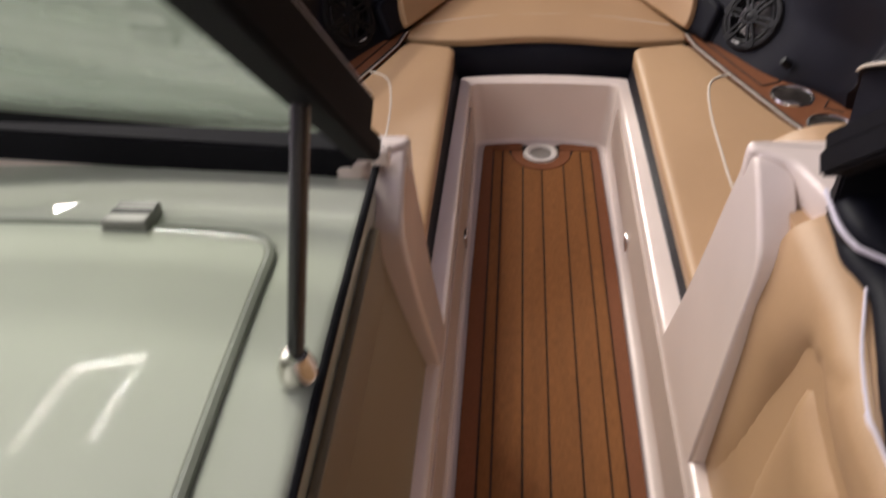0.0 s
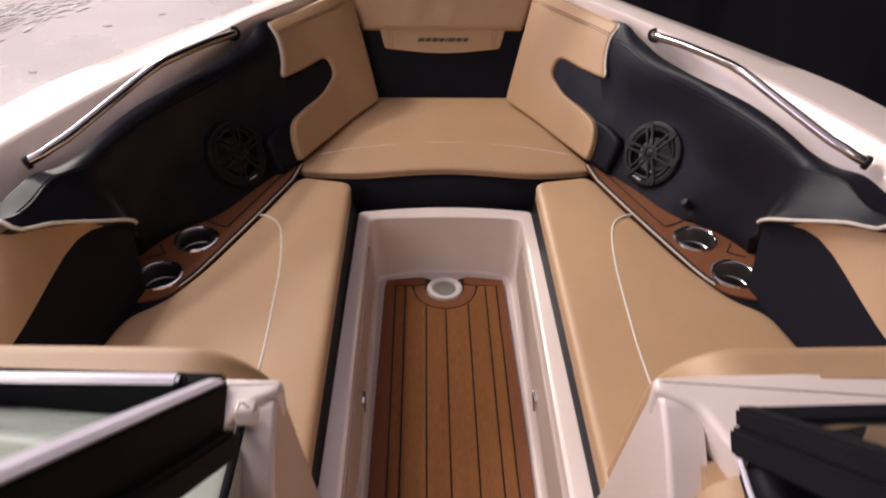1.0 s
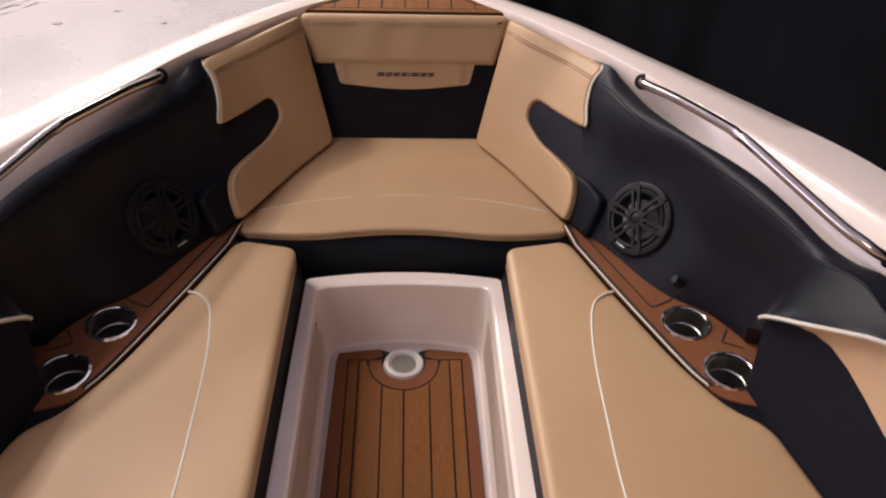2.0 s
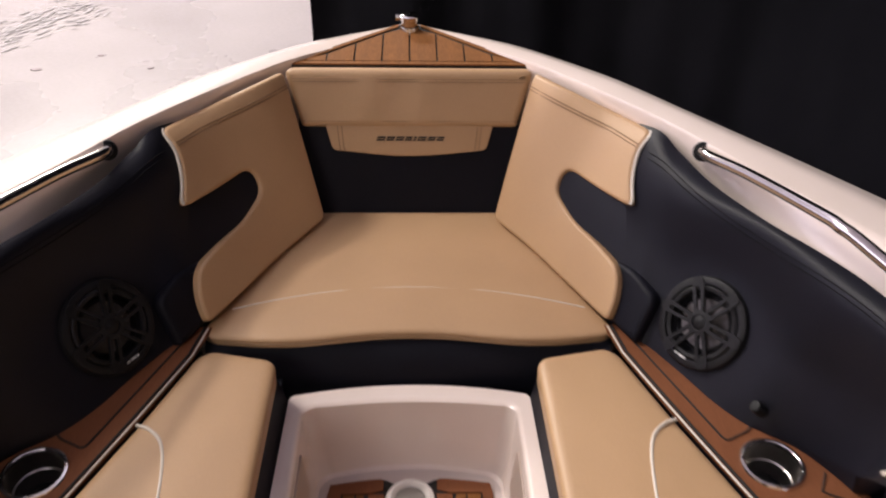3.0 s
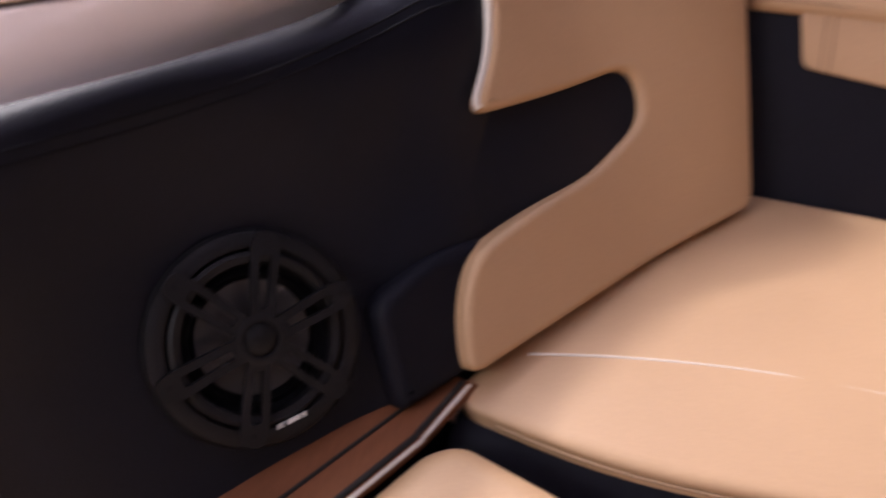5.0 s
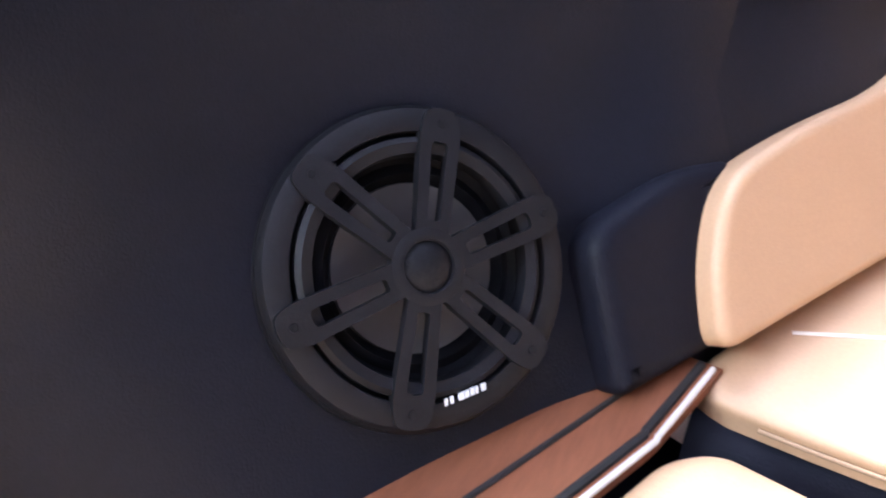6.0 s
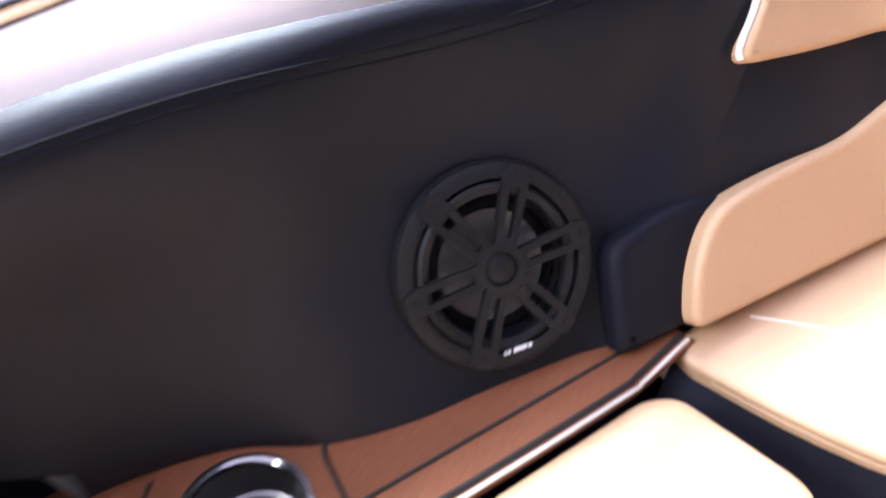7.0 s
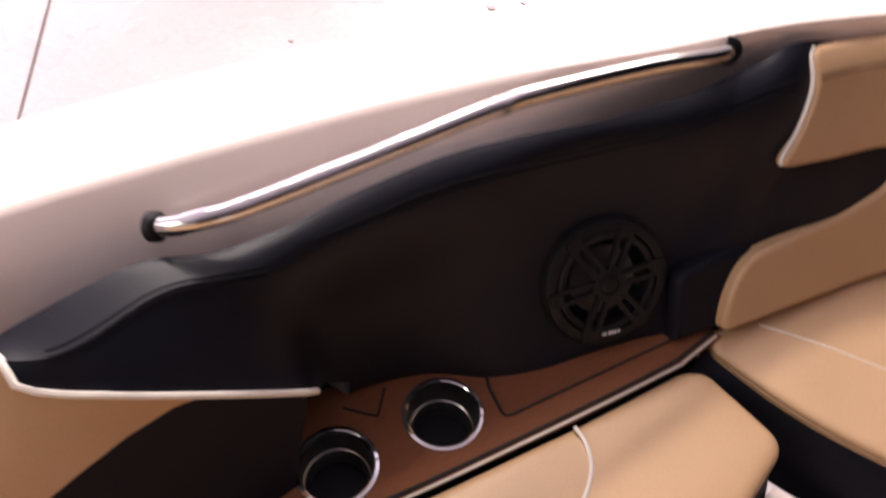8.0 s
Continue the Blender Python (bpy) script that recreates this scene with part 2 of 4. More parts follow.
def prism(outline, z0, z1, place=None, holes=(), bevel=0.0):
    """A plate between heights z0 and z1 over an outline, with holes through it."""
    place = place or (lambda u, v, h: (u, v, h))
    bm = bmesh.new()
    tops, edges = [], []
    for loop in [outline, *holes]:
        vs = [bm.verts.new(place(p[0], p[1], z1)) for p in loop]
        edges += [bm.edges.new((vs[i], vs[(i + 1) % len(vs)])) for i in range(len(vs))]
        tops.append((loop, vs))
    if holes:
        bmesh.ops.triangle_fill(bm, use_beauty=True, use_dissolve=False, edges=edges)
    else:
        bm.faces.new(tops[0][1])
    for loop, vs in tops:
        low = [bm.verts.new(place(p[0], p[1], z0)) for p in loop]
        for i in range(len(vs)):
            j = (i + 1) % len(vs)
            bm.faces.new((vs[i], vs[j], low[j], low[i]))
    return bm


def box(x0, x1, y0, y1, z0, z1, bevel=0.0, bm=None):
    bm = bm or bmesh.new()
    vs = [bm.verts.new((x, y, z)) for x in (x0, x1) for y in (y0, y1) for z in (z0, z1)]
    faces = [bm.faces.new([vs[i] for i in f]) for f in ((0, 1, 3, 2), (4, 6, 7, 5), (0, 4, 5, 1), (2, 3, 7, 6), (0, 2, 6, 4), (1, 5, 7, 3))]
    if bevel:
        edges = {e for f in faces for e in f.edges}
        bmesh.ops.bevel(bm, geom=list(edges), offset=bevel, segments=2, affect="EDGES", profile=0.6)
    return bm


def sheet(rows, thick=0.0, away=None):
    """A surface through rows of points; with a thickness it becomes a shell, its back moved by the vector away."""
    bm = bmesh.new()
    grid = [[bm.verts.new(p) for p in row] for row in rows]
    for a, b in zip(grid, grid[1:]):
        for i in range(len(a) - 1):
            bm.faces.new((a[i], a[i + 1], b[i + 1], b[i]))
    if away is not None:
        off = Vector(away)
        back = [[bm.verts.new(Vector(v.co) + off) for v in row] for row in grid]
        for a, b in zip(back, back[1:]):
            for i in range(len(a) - 1):
                bm.faces.new((a[i], b[i], b[i + 1], a[i + 1]))
        rim = [(r, 0) for r in range(len(grid))] + [(len(grid) - 1, c) for c in range(1, len(grid[0]))]
        rim += [(r, len(grid[0]) - 1) for r in range(len(grid) - 2, -1, -1)] + [(0, c) for c in range(len(grid[0]) - 2, 0, -1)]
        for (r, c), (r2, c2) in zip(rim, rim[1:] + rim[:1]):
            bm.faces.new((grid[r][c], grid[r2][c2], back[r2][c2], back[r][c]))
    return bm


def mirrored(points, s):
    return [(p[0] * s, *p[1:]) for p in points]

# ---------------------------------------------------------------- hall


def setting(name, bm, mat, label, category, smooth=False):
    return tagged(link_mesh(name, bm, mat, smooth), label, category, kind="structure")


ground = setting("ground", prism([(-60, -60), (60, -60), (60, 60), (-60, 60)], GROUND - 0.2, GROUND), FLOORING,
                 "pale polished concrete hall floor with saw cuts and stains", "floor")
SEAM = material("saw_cut", (0.10, 0.08, 0.08), 0.8)
SCUFF = material("grey_floor_scuff", (0.30, 0.265, 0.275), 0.6, blotch=0.35, blotch_size=14)
STAIN = material("dark_floor_stain", (0.24, 0.19, 0.20), 0.6, blotch=0.3, blotch_size=9)


def floor_seam(points, w):
    bm = bmesh.new()
    pts = spline(points, 6)
    rows = []
    for i, p in enumerate(pts):
        d = (pts[min(i + 1, len(pts) - 1)] - pts[max(i - 1, 0)]).normalized()
        n = Vector((-d.y, d.x, 0)) * w * (0.7 + 0.5 * noise.noise(p * 3.1))
        rows.append([p - n, p + n])
    bm.free()
    return sheet(rows)


tagged(part("floor_joint", floor_seam([(-1.6, -0.83, GROUND + 0.004), (-2.2, -0.31, GROUND + 0.004), (-2.84, 0.229, GROUND + 0.004), (-3.6, 0.87, GROUND + 0.004), (-5.0, 2.05, GROUND + 0.004)], 0.007),
            SEAM, None), "dark thin joint line in the concrete floor", "floor joint", kind="structure")
random.seed(5)


def blot(x, y, r, wide=1.6, n=16):
    return [Vector((x + r * (0.7 + 0.6 * random.random()) * math.cos(a) * wide, y + r * (0.7 + 0.6 * random.random()) * math.sin(a)))
            for a in [2 * math.pi * k / n for k in range(n)]]


for x, y, r in ((-2.2, 3.38, 0.030), (-2.333, 0.979, 0.011), (-1.929, 1.682, 0.022), (-1.86, 1.80, 0.012), (-1.498, 2.12, 0.028), (-2.395, 2.624, 0.022), (-1.545, 3.413, 0.020), (-1.888, 3.597, 0.016)):
    tagged(part("floor_stain", prism(blot(x, y, r * 0.65), GROUND + 0.002, GROUND + 0.005), STAIN, None, smooth=False),
           "small dark stain on the concrete floor", "floor stain", "stains on the floor", "structure")
# a long scuffed band of many thin smears
scuffs = bmesh.new()
for k in range(420):
    f, w = random.random(), random.gauss(0, 0.13)
    x, y, turn = -3.25 + 1.0 * f - 0.84 * w, 3.0 + 1.5 * f + 0.55 * w, math.atan2(1.5, 1.0) + random.gauss(0, 0.25)
    long, thin = random.uniform(0.012, 0.085), random.uniform(0.004, 0.018)
    rim = [(long * (0.6 + 0.5 * random.random()) * math.cos(a), thin * (0.5 + 0.7 * random.random()) * math.sin(a)) for a in [2 * math.pi * j / 12 for j in range(12)]]
    scuffs.faces.new([scuffs.verts.new((x + u * math.cos(turn) - v * math.sin(turn), y + u * math.sin(turn) + v * math.cos(turn), GROUND + 0.003 + 0.00001 * k)) for u, v in rim])
tagged(part("floor_scuffs", scuffs, SCUFF, None, smooth=False), "grey scuffed band smeared across the concrete floor", "floor scuffs", kind="stuff")


def curtain(path, z0, z1, fold, deep):
    pts = spline(path, 40)
    run, rows = 0.0, []
    for i, p in enumerate(pts):
        d = (pts[min(i + 1, len(pts) - 1)] - pts[max(i - 1, 0)]).normalized()
        if i:
            run += (p - pts[i - 1]).length
        n = Vector((-d.y, d.x, 0))
        wave = math.sin(2 * math.pi * run / fold + 1.3 * math.sin(run * 1.7)) + 0.35 * math.sin(2 * math.pi * run / fold * 2.3)
        rows.append([(p + n * deep * wave * (0.75 + 0.25 * k / 5)).to_tuple()[:2] + (z0 + (z1 - z0) * k / 5,) for k in range(6)])
    return sheet(rows, away=(0.004, 0.006, 0.0))


tagged(part("curtain", curtain([(-0.46, 2.55, 0), (0.4, 2.62, 0), (1.2, 2.5, 0), (1.75, 2.0, 0), (1.9, 1.2, 0), (1.9, 0.0, 0), (1.9, -2, 0), (1.9, -5, 0)], GROUND, 3.6, 0.66, 0.035),
            BLACKCLOTH, None), "tall black pleated cloth curtain hanging round the stand", "curtain")

for name, ring in (("wall_north", (-14, 14.2, 14, 14.4)), ("wall_south", (-14, 14.2, -14.4, -14)), ("wall_west", (-14.2, -14, -14, 14)), ("wall_east", (14, 14.2, -14, 14))):
    setting(name, box(*ring, GROUND, 6.5), HALL, "plain pale painted wall of the hall", "wall")
setting("ceiling", box(-14.2, 14.2, -14.4, 14.4, 6.5, 6.7), HALL, "plain pale hall ceiling", "ceiling")

# ---------------------------------------------------------------- hull and deck

# Stations along the starboard gunwale from the bow aft: outer edge, top edge of the inner slope.
OUTER = [(0.0, 1.055, 0.65), (0.080, 1.005, 0.65), (0.178, 0.938, 0.655), (0.280, 0.862, 0.66), (0.386, 0.752, 0.665), (0.500, 0.620, 0.67),
         (0.624, 0.452, 0.67), (0.752, 0.278, 0.67), (0.872, 0.108, 0.67), (0.979, -0.052, 0.67), (1.042, -0.192, 0.67), (1.114, -0.372, 0.67),
         (1.165, -0.542, 0.67), (1.216, -0.792, 0.67), (1.247, -1.092, 0.67), (1.267, -1.792, 0.67), (1.278, -2.992, 0.67)]
DECK = [(0.0, 0.985, 0.652), (0.05, 0.955, 0.652), (0.13, 0.89, 0.655), (0.21, 0.815, 0.66), (0.304, 0.724, 0.665), (0.420, 0.574, 0.67), (0.548, 0.405, 0.67),
        (0.645, 0.235, 0.67), (0.75, 0.06, 0.67), (0.83, -0.09, 0.67), (0.89, -0.22, 0.67), (0.95, -0.36, 0.67), (1.01, -0.52, 0.67),
        (1.06, -0.76, 0.67), (1.10, -1.08, 0.67), (1.11, -1.8, 0.67), (1.12, -3.0, 0.67)]
# Coaming pad: lower edge and upper edge.
LOW = [(0.341, 0.395, 0.318), (0.440, 0.165, 0.325), (0.490, 0.110, 0.306), (0.530, 0.040, 0.306), (0.575, -0.040, 0.306), (0.630, -0.110, 0.306),
       (0.700, -0.165, 0.310), (0.745, -0.240, 0.330), (0.752, -0.300, 0.390), (0.727, -0.354, 0.468), (0.768, -0.442, 0.527), (0.817, -0.528, 0.581),
       (0.868, -0.579, 0.606)]
HIGH = [(0.425, 0.600, 0.585), (0.522, 0.420, 0.652), (0.563, 0.345, 0.634), (0.602, 0.240, 0.620), (0.660, 0.110, 0.620), (0.720, 0.010, 0.620),
        (0.765, -0.080, 0.620), (0.800, -0.190, 0.618), (0.830, -0.290, 0.609), (0.855, -0.360, 0.614), (0.885, -0.420, 0.628), (0.905, -0.500, 0.624),
        (0.925, -0.575, 0.610)]
outer_s, deck_s = spline(OUTER, 4), spline(DECK, 4)
low_s, high_s = spline(LOW, 5), spline(HIGH, 5)
for i, fall in ((56, 0.002), (57, 0.0045), (58, 0.006), (59, 0.007)):
    low_s[i].z -= fall


def inner_foot(p):
    """Where the inner slope of the gunwale ends below the pads, for a deck point."""
    k = min(max((0.30 - p.y) / 0.35, 0), 1)
    k = k * k * (3 - 2 * k)
    return Vector((p.x + 0.012 - 0.075 * k, p.y + 0.01 - 0.03 * k, p.z - 0.10))


def gunwale_rows(s):
    rows = []
    for o, d in zip(outer_s, deck_s):
        f = inner_foot(d)
        side = (o - d).normalized() if (o - d).length else Vector((0, 1, 0))
        ring = [f - Vector((0, 0, 0.10)), f, f.lerp(d, 0.5), f.lerp(d, 0.95), d + Vector((0, 0, 0.001)) + side * 0.004, d + Vector((0, 0, 0.002)) + side * 0.012, d.lerp(o, 0.5) + Vector((0, 0, 0.006)), o - side * 0.012 + Vector((0, 0, 0.002)),
                o + side * 0.004 - Vector((0, 0, 0.012)), o + side * 0.012 - Vector((0, 0, 0.05)), o + side * 0.0 - Vector((0, 0, 0.20)),
                o - side * 0.10 * min(1, 0.3 + o.x) - Vector((0, 0, 0.5)), Vector((o.x * 0.55, o.y - 0.25, GROUND + 0.12))]
        rows.append([(p.x * s, p.y, p.z) for p in ring])
    return rows


hull = thing("boat_hull", "white fibreglass boat hull with a rounded bow and gunwales", "boat hull")
for s in (1, -1):
    part("gunwale", sheet(gunwale_rows(s)), GEL, hull, "glossy white gelcoat gunwale")
part("stern_panel", box(-1.12, 1.12, -2.99, -2.94, GROUND + 0.14, 0.665, 0.01), GEL, hull, "plain white panel closing the stern")
part("keel", box(-0.12, 0.12, -3.0, 0.55, GROUND, GROUND + 0.30, 0.04), GEL, hull)

# Walkway tub: floor, side walls, ledges and the rounded front wall.
tub = thing("walkway_tub", "white gelcoat footwell running between the bow seats", "footwell")


def tub_section(u):
    """Foot, rim and outer edge of the footwell's wall, going round from port to starboard with u from -1 to 1."""
    w, sg = abs(u), (1 if u > 0 else -1)
    if w < 0.62:
        w = u / 0.62
        bulge = 1 - w * w
        return (0.165 * w, 0.030 + 0.024 * bulge), (0.185 * w, 0.041 + 0.020 * bulge), (0.233 * w, 0.072 + 0.034 * bulge), 0.206 - 0.008 * bulge
    if w < 0.8:
        a = (w - 0.62) / 0.18 * math.pi / 2
        out, back = math.sin(a), 1 - math.cos(a)
        return (sg * (0.165 + 0.039 * out), 0.030 - 0.039 * back), (sg * (0.185 + 0.0345 * out), 0.041 - 0.036 * back), (sg * (0.233 + 0.017 * out), 0.072 - 0.022 * back), 0.206 + 0.006 * back
    f = (w - 0.8) / 0.2
    return (sg * 0.204, -0.009 - 2.55 * f), (sg * 0.2195, 0.005 - 2.55 * f), (sg * (0.250 + 0.016 * min(1.0, 2.5 * f)), 0.050 - 2.55 * f), 0.212 + 0.006 * min(1, 8 * f)


wall_rows = []
for i in range(-50, 51):
    foot, rim, outer, zt = tub_section(i / 50)
    foot, rim, outer = Vector((*foot, 0)), Vector((*rim, 0)), Vector((*outer, 0))
    lip, slant = (outer - rim).normalized(), rim - foot
    wall_rows.append([(p.x, p.y, z) for p, z in ((foot - lip * 0.014, 0.004), (foot - lip * 0.004, 0.008), (foot + slant * 0.08, 0.022), (foot + slant * 0.6, zt * 0.62), (rim - slant * 0.06, zt - 0.014),
                                                  (rim + lip * 0.001, zt - 0.004), (rim + lip * 0.008, zt), (rim + lip * 0.016, zt + 0.001), (outer, zt + 0.001))])
part("tub_wall", sheet(wall_rows), GEL, tub, "glossy moulded white wall with a rounded rim")
part("tub_floor", box(-0.212, 0.212, -2.62, 0.075, -0.05, 0.0035), NONSKID, tub)
for s in (1, -1):
    part("inset_strip", pad([Vector(p) for p in rounded([(-2.5, 0.072, 0.012), (-0.060, 0.072, 0.012), (-0.060, 0.182, 0.012), (-2.5, 0.182, 0.012)])], 0.004, 0.0015,
                            lambda u, v, h, s=s: (s * (0.204 + 0.0755 * v - 0.001 - h), u, v)), INSET, tub, "beige inset strip")
    hinge = pad(rounded([(-0.575, 0.062, 0.006), (-0.535, 0.062, 0.006), (-0.535, 0.1, 0.006), (-0.575, 0.1, 0.006)]), 0.008, 0.003, lambda u, v, h, s=s: (s * (0.2075 - h), u, v))
    part("latch", hinge, CHROME, tub, "small chrome latch")

# ---------------------------------------------------------------- foam deck mat with planks
DX, DY, RING = 0.0, -0.044, 0.090


def mat_half(y):
    """Half the mat's width at y: a little wider aft."""
    return 0.1775 + 0.009 * min(1.0, max(0.0, -y / 0.6))


def mat_front(x):
    return 0.012 - 0.018 * (x / 0.178) ** 2


def mat_outline(d):
    """The mat's edge moved inwards by d, with the notch for the drain."""
    pts = [(-mat_half(y) + d, y) for y in (-2.5, -1.2, -0.6, -0.3, -0.03)]
    side = [(x, mat_front(x) - d) for x in (-0.172, -0.14, -0.11, -0.08, -0.062)]
    notch = [(DX + (0.055 + d) * math.cos(a), DY + (0.055 + d) * math.sin(a)) for a in [math.radians(130 + 280 * k / 20) for k in range(21)]]
    pts += side + [(-0.052, mat_front(0.052) - 0.003 - d)] + notch
    return pts + [(0.052, mat_front(0.052) - 0.003 - d)] + [(-x, y) for x, y in side[::-1]] + [(mat_half(y) - d, y) for y in (-0.03, -0.3, -0.6, -1.2, -2.5)]


mat = thing("deck_mat", "brown foam teak-style deck mat with black seams", "deck mat")
part("mat_base", prism(mat_outline(0.0), 0.003, 0.008), CAULK, mat)
BOUNDS = [-0.190, -0.1455, -0.117, -0.055, 0.001, 0.066, 0.120, 0.1525, 0.190]
FRONT = -0.031


def plank_outline(x0, x1):
    gap = 0.0022
    a, b = x0 + gap, x1 - gap
    front = []
    for k in range(9):
        x = b + (a - b) * k / 8
        y = FRONT - 0.002
        if abs(x - DX) < RING + 0.004:
            y = DY - math.sqrt(max((RING + 0.004) ** 2 - (x - DX) ** 2, 0))
        front.append((x, y))
    return [(a, -2.5), (b, -2.5)] + front


for x0, x1 in zip(BOUNDS[1:-1], BOUNDS[2:-1]):
    part("plank", prism(plank_outline(x0, x1), 0.006, 0.0125), TEAK, mat, smooth=False)
for s in (1, -1):
    # border: along the side, round the corner and across to the ring
    inner = 0.1547 if s > 0 else 0.1477
    run = [(mat_half(y) - 0.0015, y) for y in (-2.5, -1.2, -0.6, -0.3, -0.03)] + [(x, mat_front(x) - 0.0015) for x in (0.172, 0.14, 0.11, 0.08, 0.064)]
    run += [(0.058, mat_front(0.052) - 0.006), (0.0575, -0.020), (RING * math.cos(math.radians(8)) - 0.002, FRONT + 0.002), (inner, FRONT + 0.002)]
    run += [(inner, -0.6), (inner + 0.001, -2.5)]
    part("border_plank", prism([(s * x, y) for x, y in run], 0.006, 0.0125), TEAKDARK, mat, "darker brown border piece", smooth=False)
ring = [(DX + RING * math.cos(a), DY + RING * math.sin(a)) for a in [math.radians(172 + 196 * k / 24) for k in range(25)]]
ring += [(DX + 0.0575 * math.cos(a), DY + 0.0575 * math.sin(a)) for a in [math.radians(372 - 204 * k / 24) for k in range(25)]]
part("ring_plank", prism(ring, 0.006, 0.0125), TEAKDARK, mat, "curved brown piece round the drain", smooth=False)
drain = thing("floor_drain", "round white plastic drain fitting set in the deck", "drain", (DX, DY, 0.005))
part("flange", lathe([(0.0, 0.002), (0.033, 0.003), (0.036, 0.009), (0.042, 0.013), (0.050, 0.011), (0.0535, 0.004), (0.054, -0.002)]), DRAIN, drain)
part("bowl", lathe([(0.0, 0.0045), (0.032, 0.0055)]), DRAINHOLE, drain, "grey drain bowl")

# ---------------------------------------------------------------- seats

benches = {}
INNER_EDGE = {1: (0.2585, 0.269), -1: (0.268, 0.275)}
SIDE = [(0.405, 0.104, 0.03), (0.430, 0.082, 0.012), (0.492, -0.085, 0.0), (0.592, -0.326, 0.06), (0.665, -0.45, 0.05), (0.735, -0.50, 0.05), (0.83, -0.9, 0.02),
        (0.83, -1.045, 0.02)]
PIPE_LINE = [(0.497, -0.100), (0.470, -0.112), (0.442, -0.145), (0.424, -0.215), (0.411, -0.34), (0.406, -0.5), (0.404, -0.62), (0.407, -0.74), (0.41, -1.04)]
for s in (1, -1):
    bench = thing("side_bench", "tan and black vinyl bow side bench with white piping", "bench seat", group="side benches")
    benches[s] = bench
    fore, aft = INNER_EDGE[s]
    part("riser", sheet([[(s * (foot + k * (0.004 + edge - foot)), y, 0.185 + 0.09 * k) for k in (0.0, 0.35, 0.7, 1.0)] for y, foot, edge in ((0.06, 0.2475, fore), (-0.4, 0.2525, fore * 0.6 + aft * 0.4), (-1.06, 0.2625, aft))],
                        away=(s * 0.012, 0, 0)), BLACK, bench, "black vinyl riser")
    part("seat_deck", prism([(0.27 * s, 0.13), (0.46 * s, 0.20), (0.62 * s, -0.02), (0.86 * s, -0.30), (0.95 * s, -1.08), (0.27 * s, -1.08)], 0.15, 0.212), BLACK, bench, "black deck under the cushion", smooth=False)
    cushion = part("seat_cushion", pad(rounded(mirrored([(fore, 0.074, 0.03)] + SIDE + [(aft, -1.045, 0.02)], s)), 0.046, 0.022, flat(0.264), crown=0.005, puff=0.004), CREAM, bench, "long tan vinyl seat cushion")
    pts = spline([(x * s, y, 0.3125) for x, y in PIPE_LINE], 6)
    part("piping", tube(pts, 0.0032), PIPING, cushion, "white piping line")
    edge = spline([(s * (fore + (aft - fore) * k + 0.0022), 0.03 - 1.06 * k, 0.294) for k in (0.0, 0.5, 1.0)], 6)
    part("edge_piping", tube(edge, 0.0018), PIPING, cushion)

bow_bench = thing("bow_bench", "wide tan and black vinyl bench across the bow", "bench seat")
rows = []
for k in range(25):
    x = -0.43 + 0.86 * k / 24
    y = 0.131 - 0.015 * (x / 0.42) ** 2
    rows.append([(x, y - 0.014, 0.15), (x, y - 0.012, 0.205), (x, y + 0.006, 0.245), (x, y + 0.024, 0.268), (x, y + 0.040, 0.278)])
part("riser", sheet(rows, away=(0, 0.05, 0)), BLACK, bow_bench, "black vinyl riser")
part("seat_deck", prism([(-0.42, 0.185), (0.42, 0.185), (0.50, 0.42), (0.30, 0.75), (-0.30, 0.75), (-0.50, 0.42)], 0.20, 0.275), BLACK, bow_bench, "black deck under the cushion", smooth=False)
BOWSEAT = [(-0.445, 0.158, 0.04), (-0.27, 0.137, 0.1), (0.0, 0.176, 0.14), (0.27, 0.137, 0.1), (0.445, 0.158, 0.04), (0.240, 0.592, 0.03), (-0.240, 0.592, 0.03)]


def seat_place(u, v, h):
    return (u, v, 0.276 + h + 0.058 * (v - 0.15))


cushion = part("seat_cushion", pad(rounded(BOWSEAT), 0.023, 0.013, seat_place, crown=0.006, puff=0.003), CREAM, bow_bench, "wide tan vinyl seat cushion")
front = [p for p in dense(rounded(BOWSEAT), 0.02) if p.y < 0.19 and abs(p.x) < 0.40]
pts = [(p.x, p.y - 0.0028, 0.2865) for p in sorted(front, key=lambda p: p.x)]
part("seam", tube(pts, 0.0016), STITCH, cushion)
arc = [seat_place(x, 0.299 - 0.44 * x * x, 0.0240 + 0.0035 * (1 - (x / 0.4) ** 2)) for x in (-0.385, -0.3, -0.2, -0.1, 0, 0.1, 0.2, 0.3, 0.385)]
part("piping", tube(spline(arc, 5), 0.0014, 6), PIPING, cushion, "thin pale piping across the cushion")

# ---------------------------------------------------------------- bow backrest


def back_place(u, v, h):
    """Across, up the leaning face, out of it towards the seat."""
    y, z = 0.598 + 0.30 * v, 0.318 + 0.95 * v
    return (u, y - 0.95 * h, z + 0.30 * h)


rest = part("backrest", pad(rounded([(-0.262, -0.03, 0.02), (0.262, -0.03, 0.02), (0.272, 0.25, 0.02), (-0.272, 0.25, 0.02)]), 0.02, 0.006, lambda u, v, h: back_place(u, v, h - 0.02)), BLACK, bow_bench,
            "black vinyl backrest with a tan top roll")
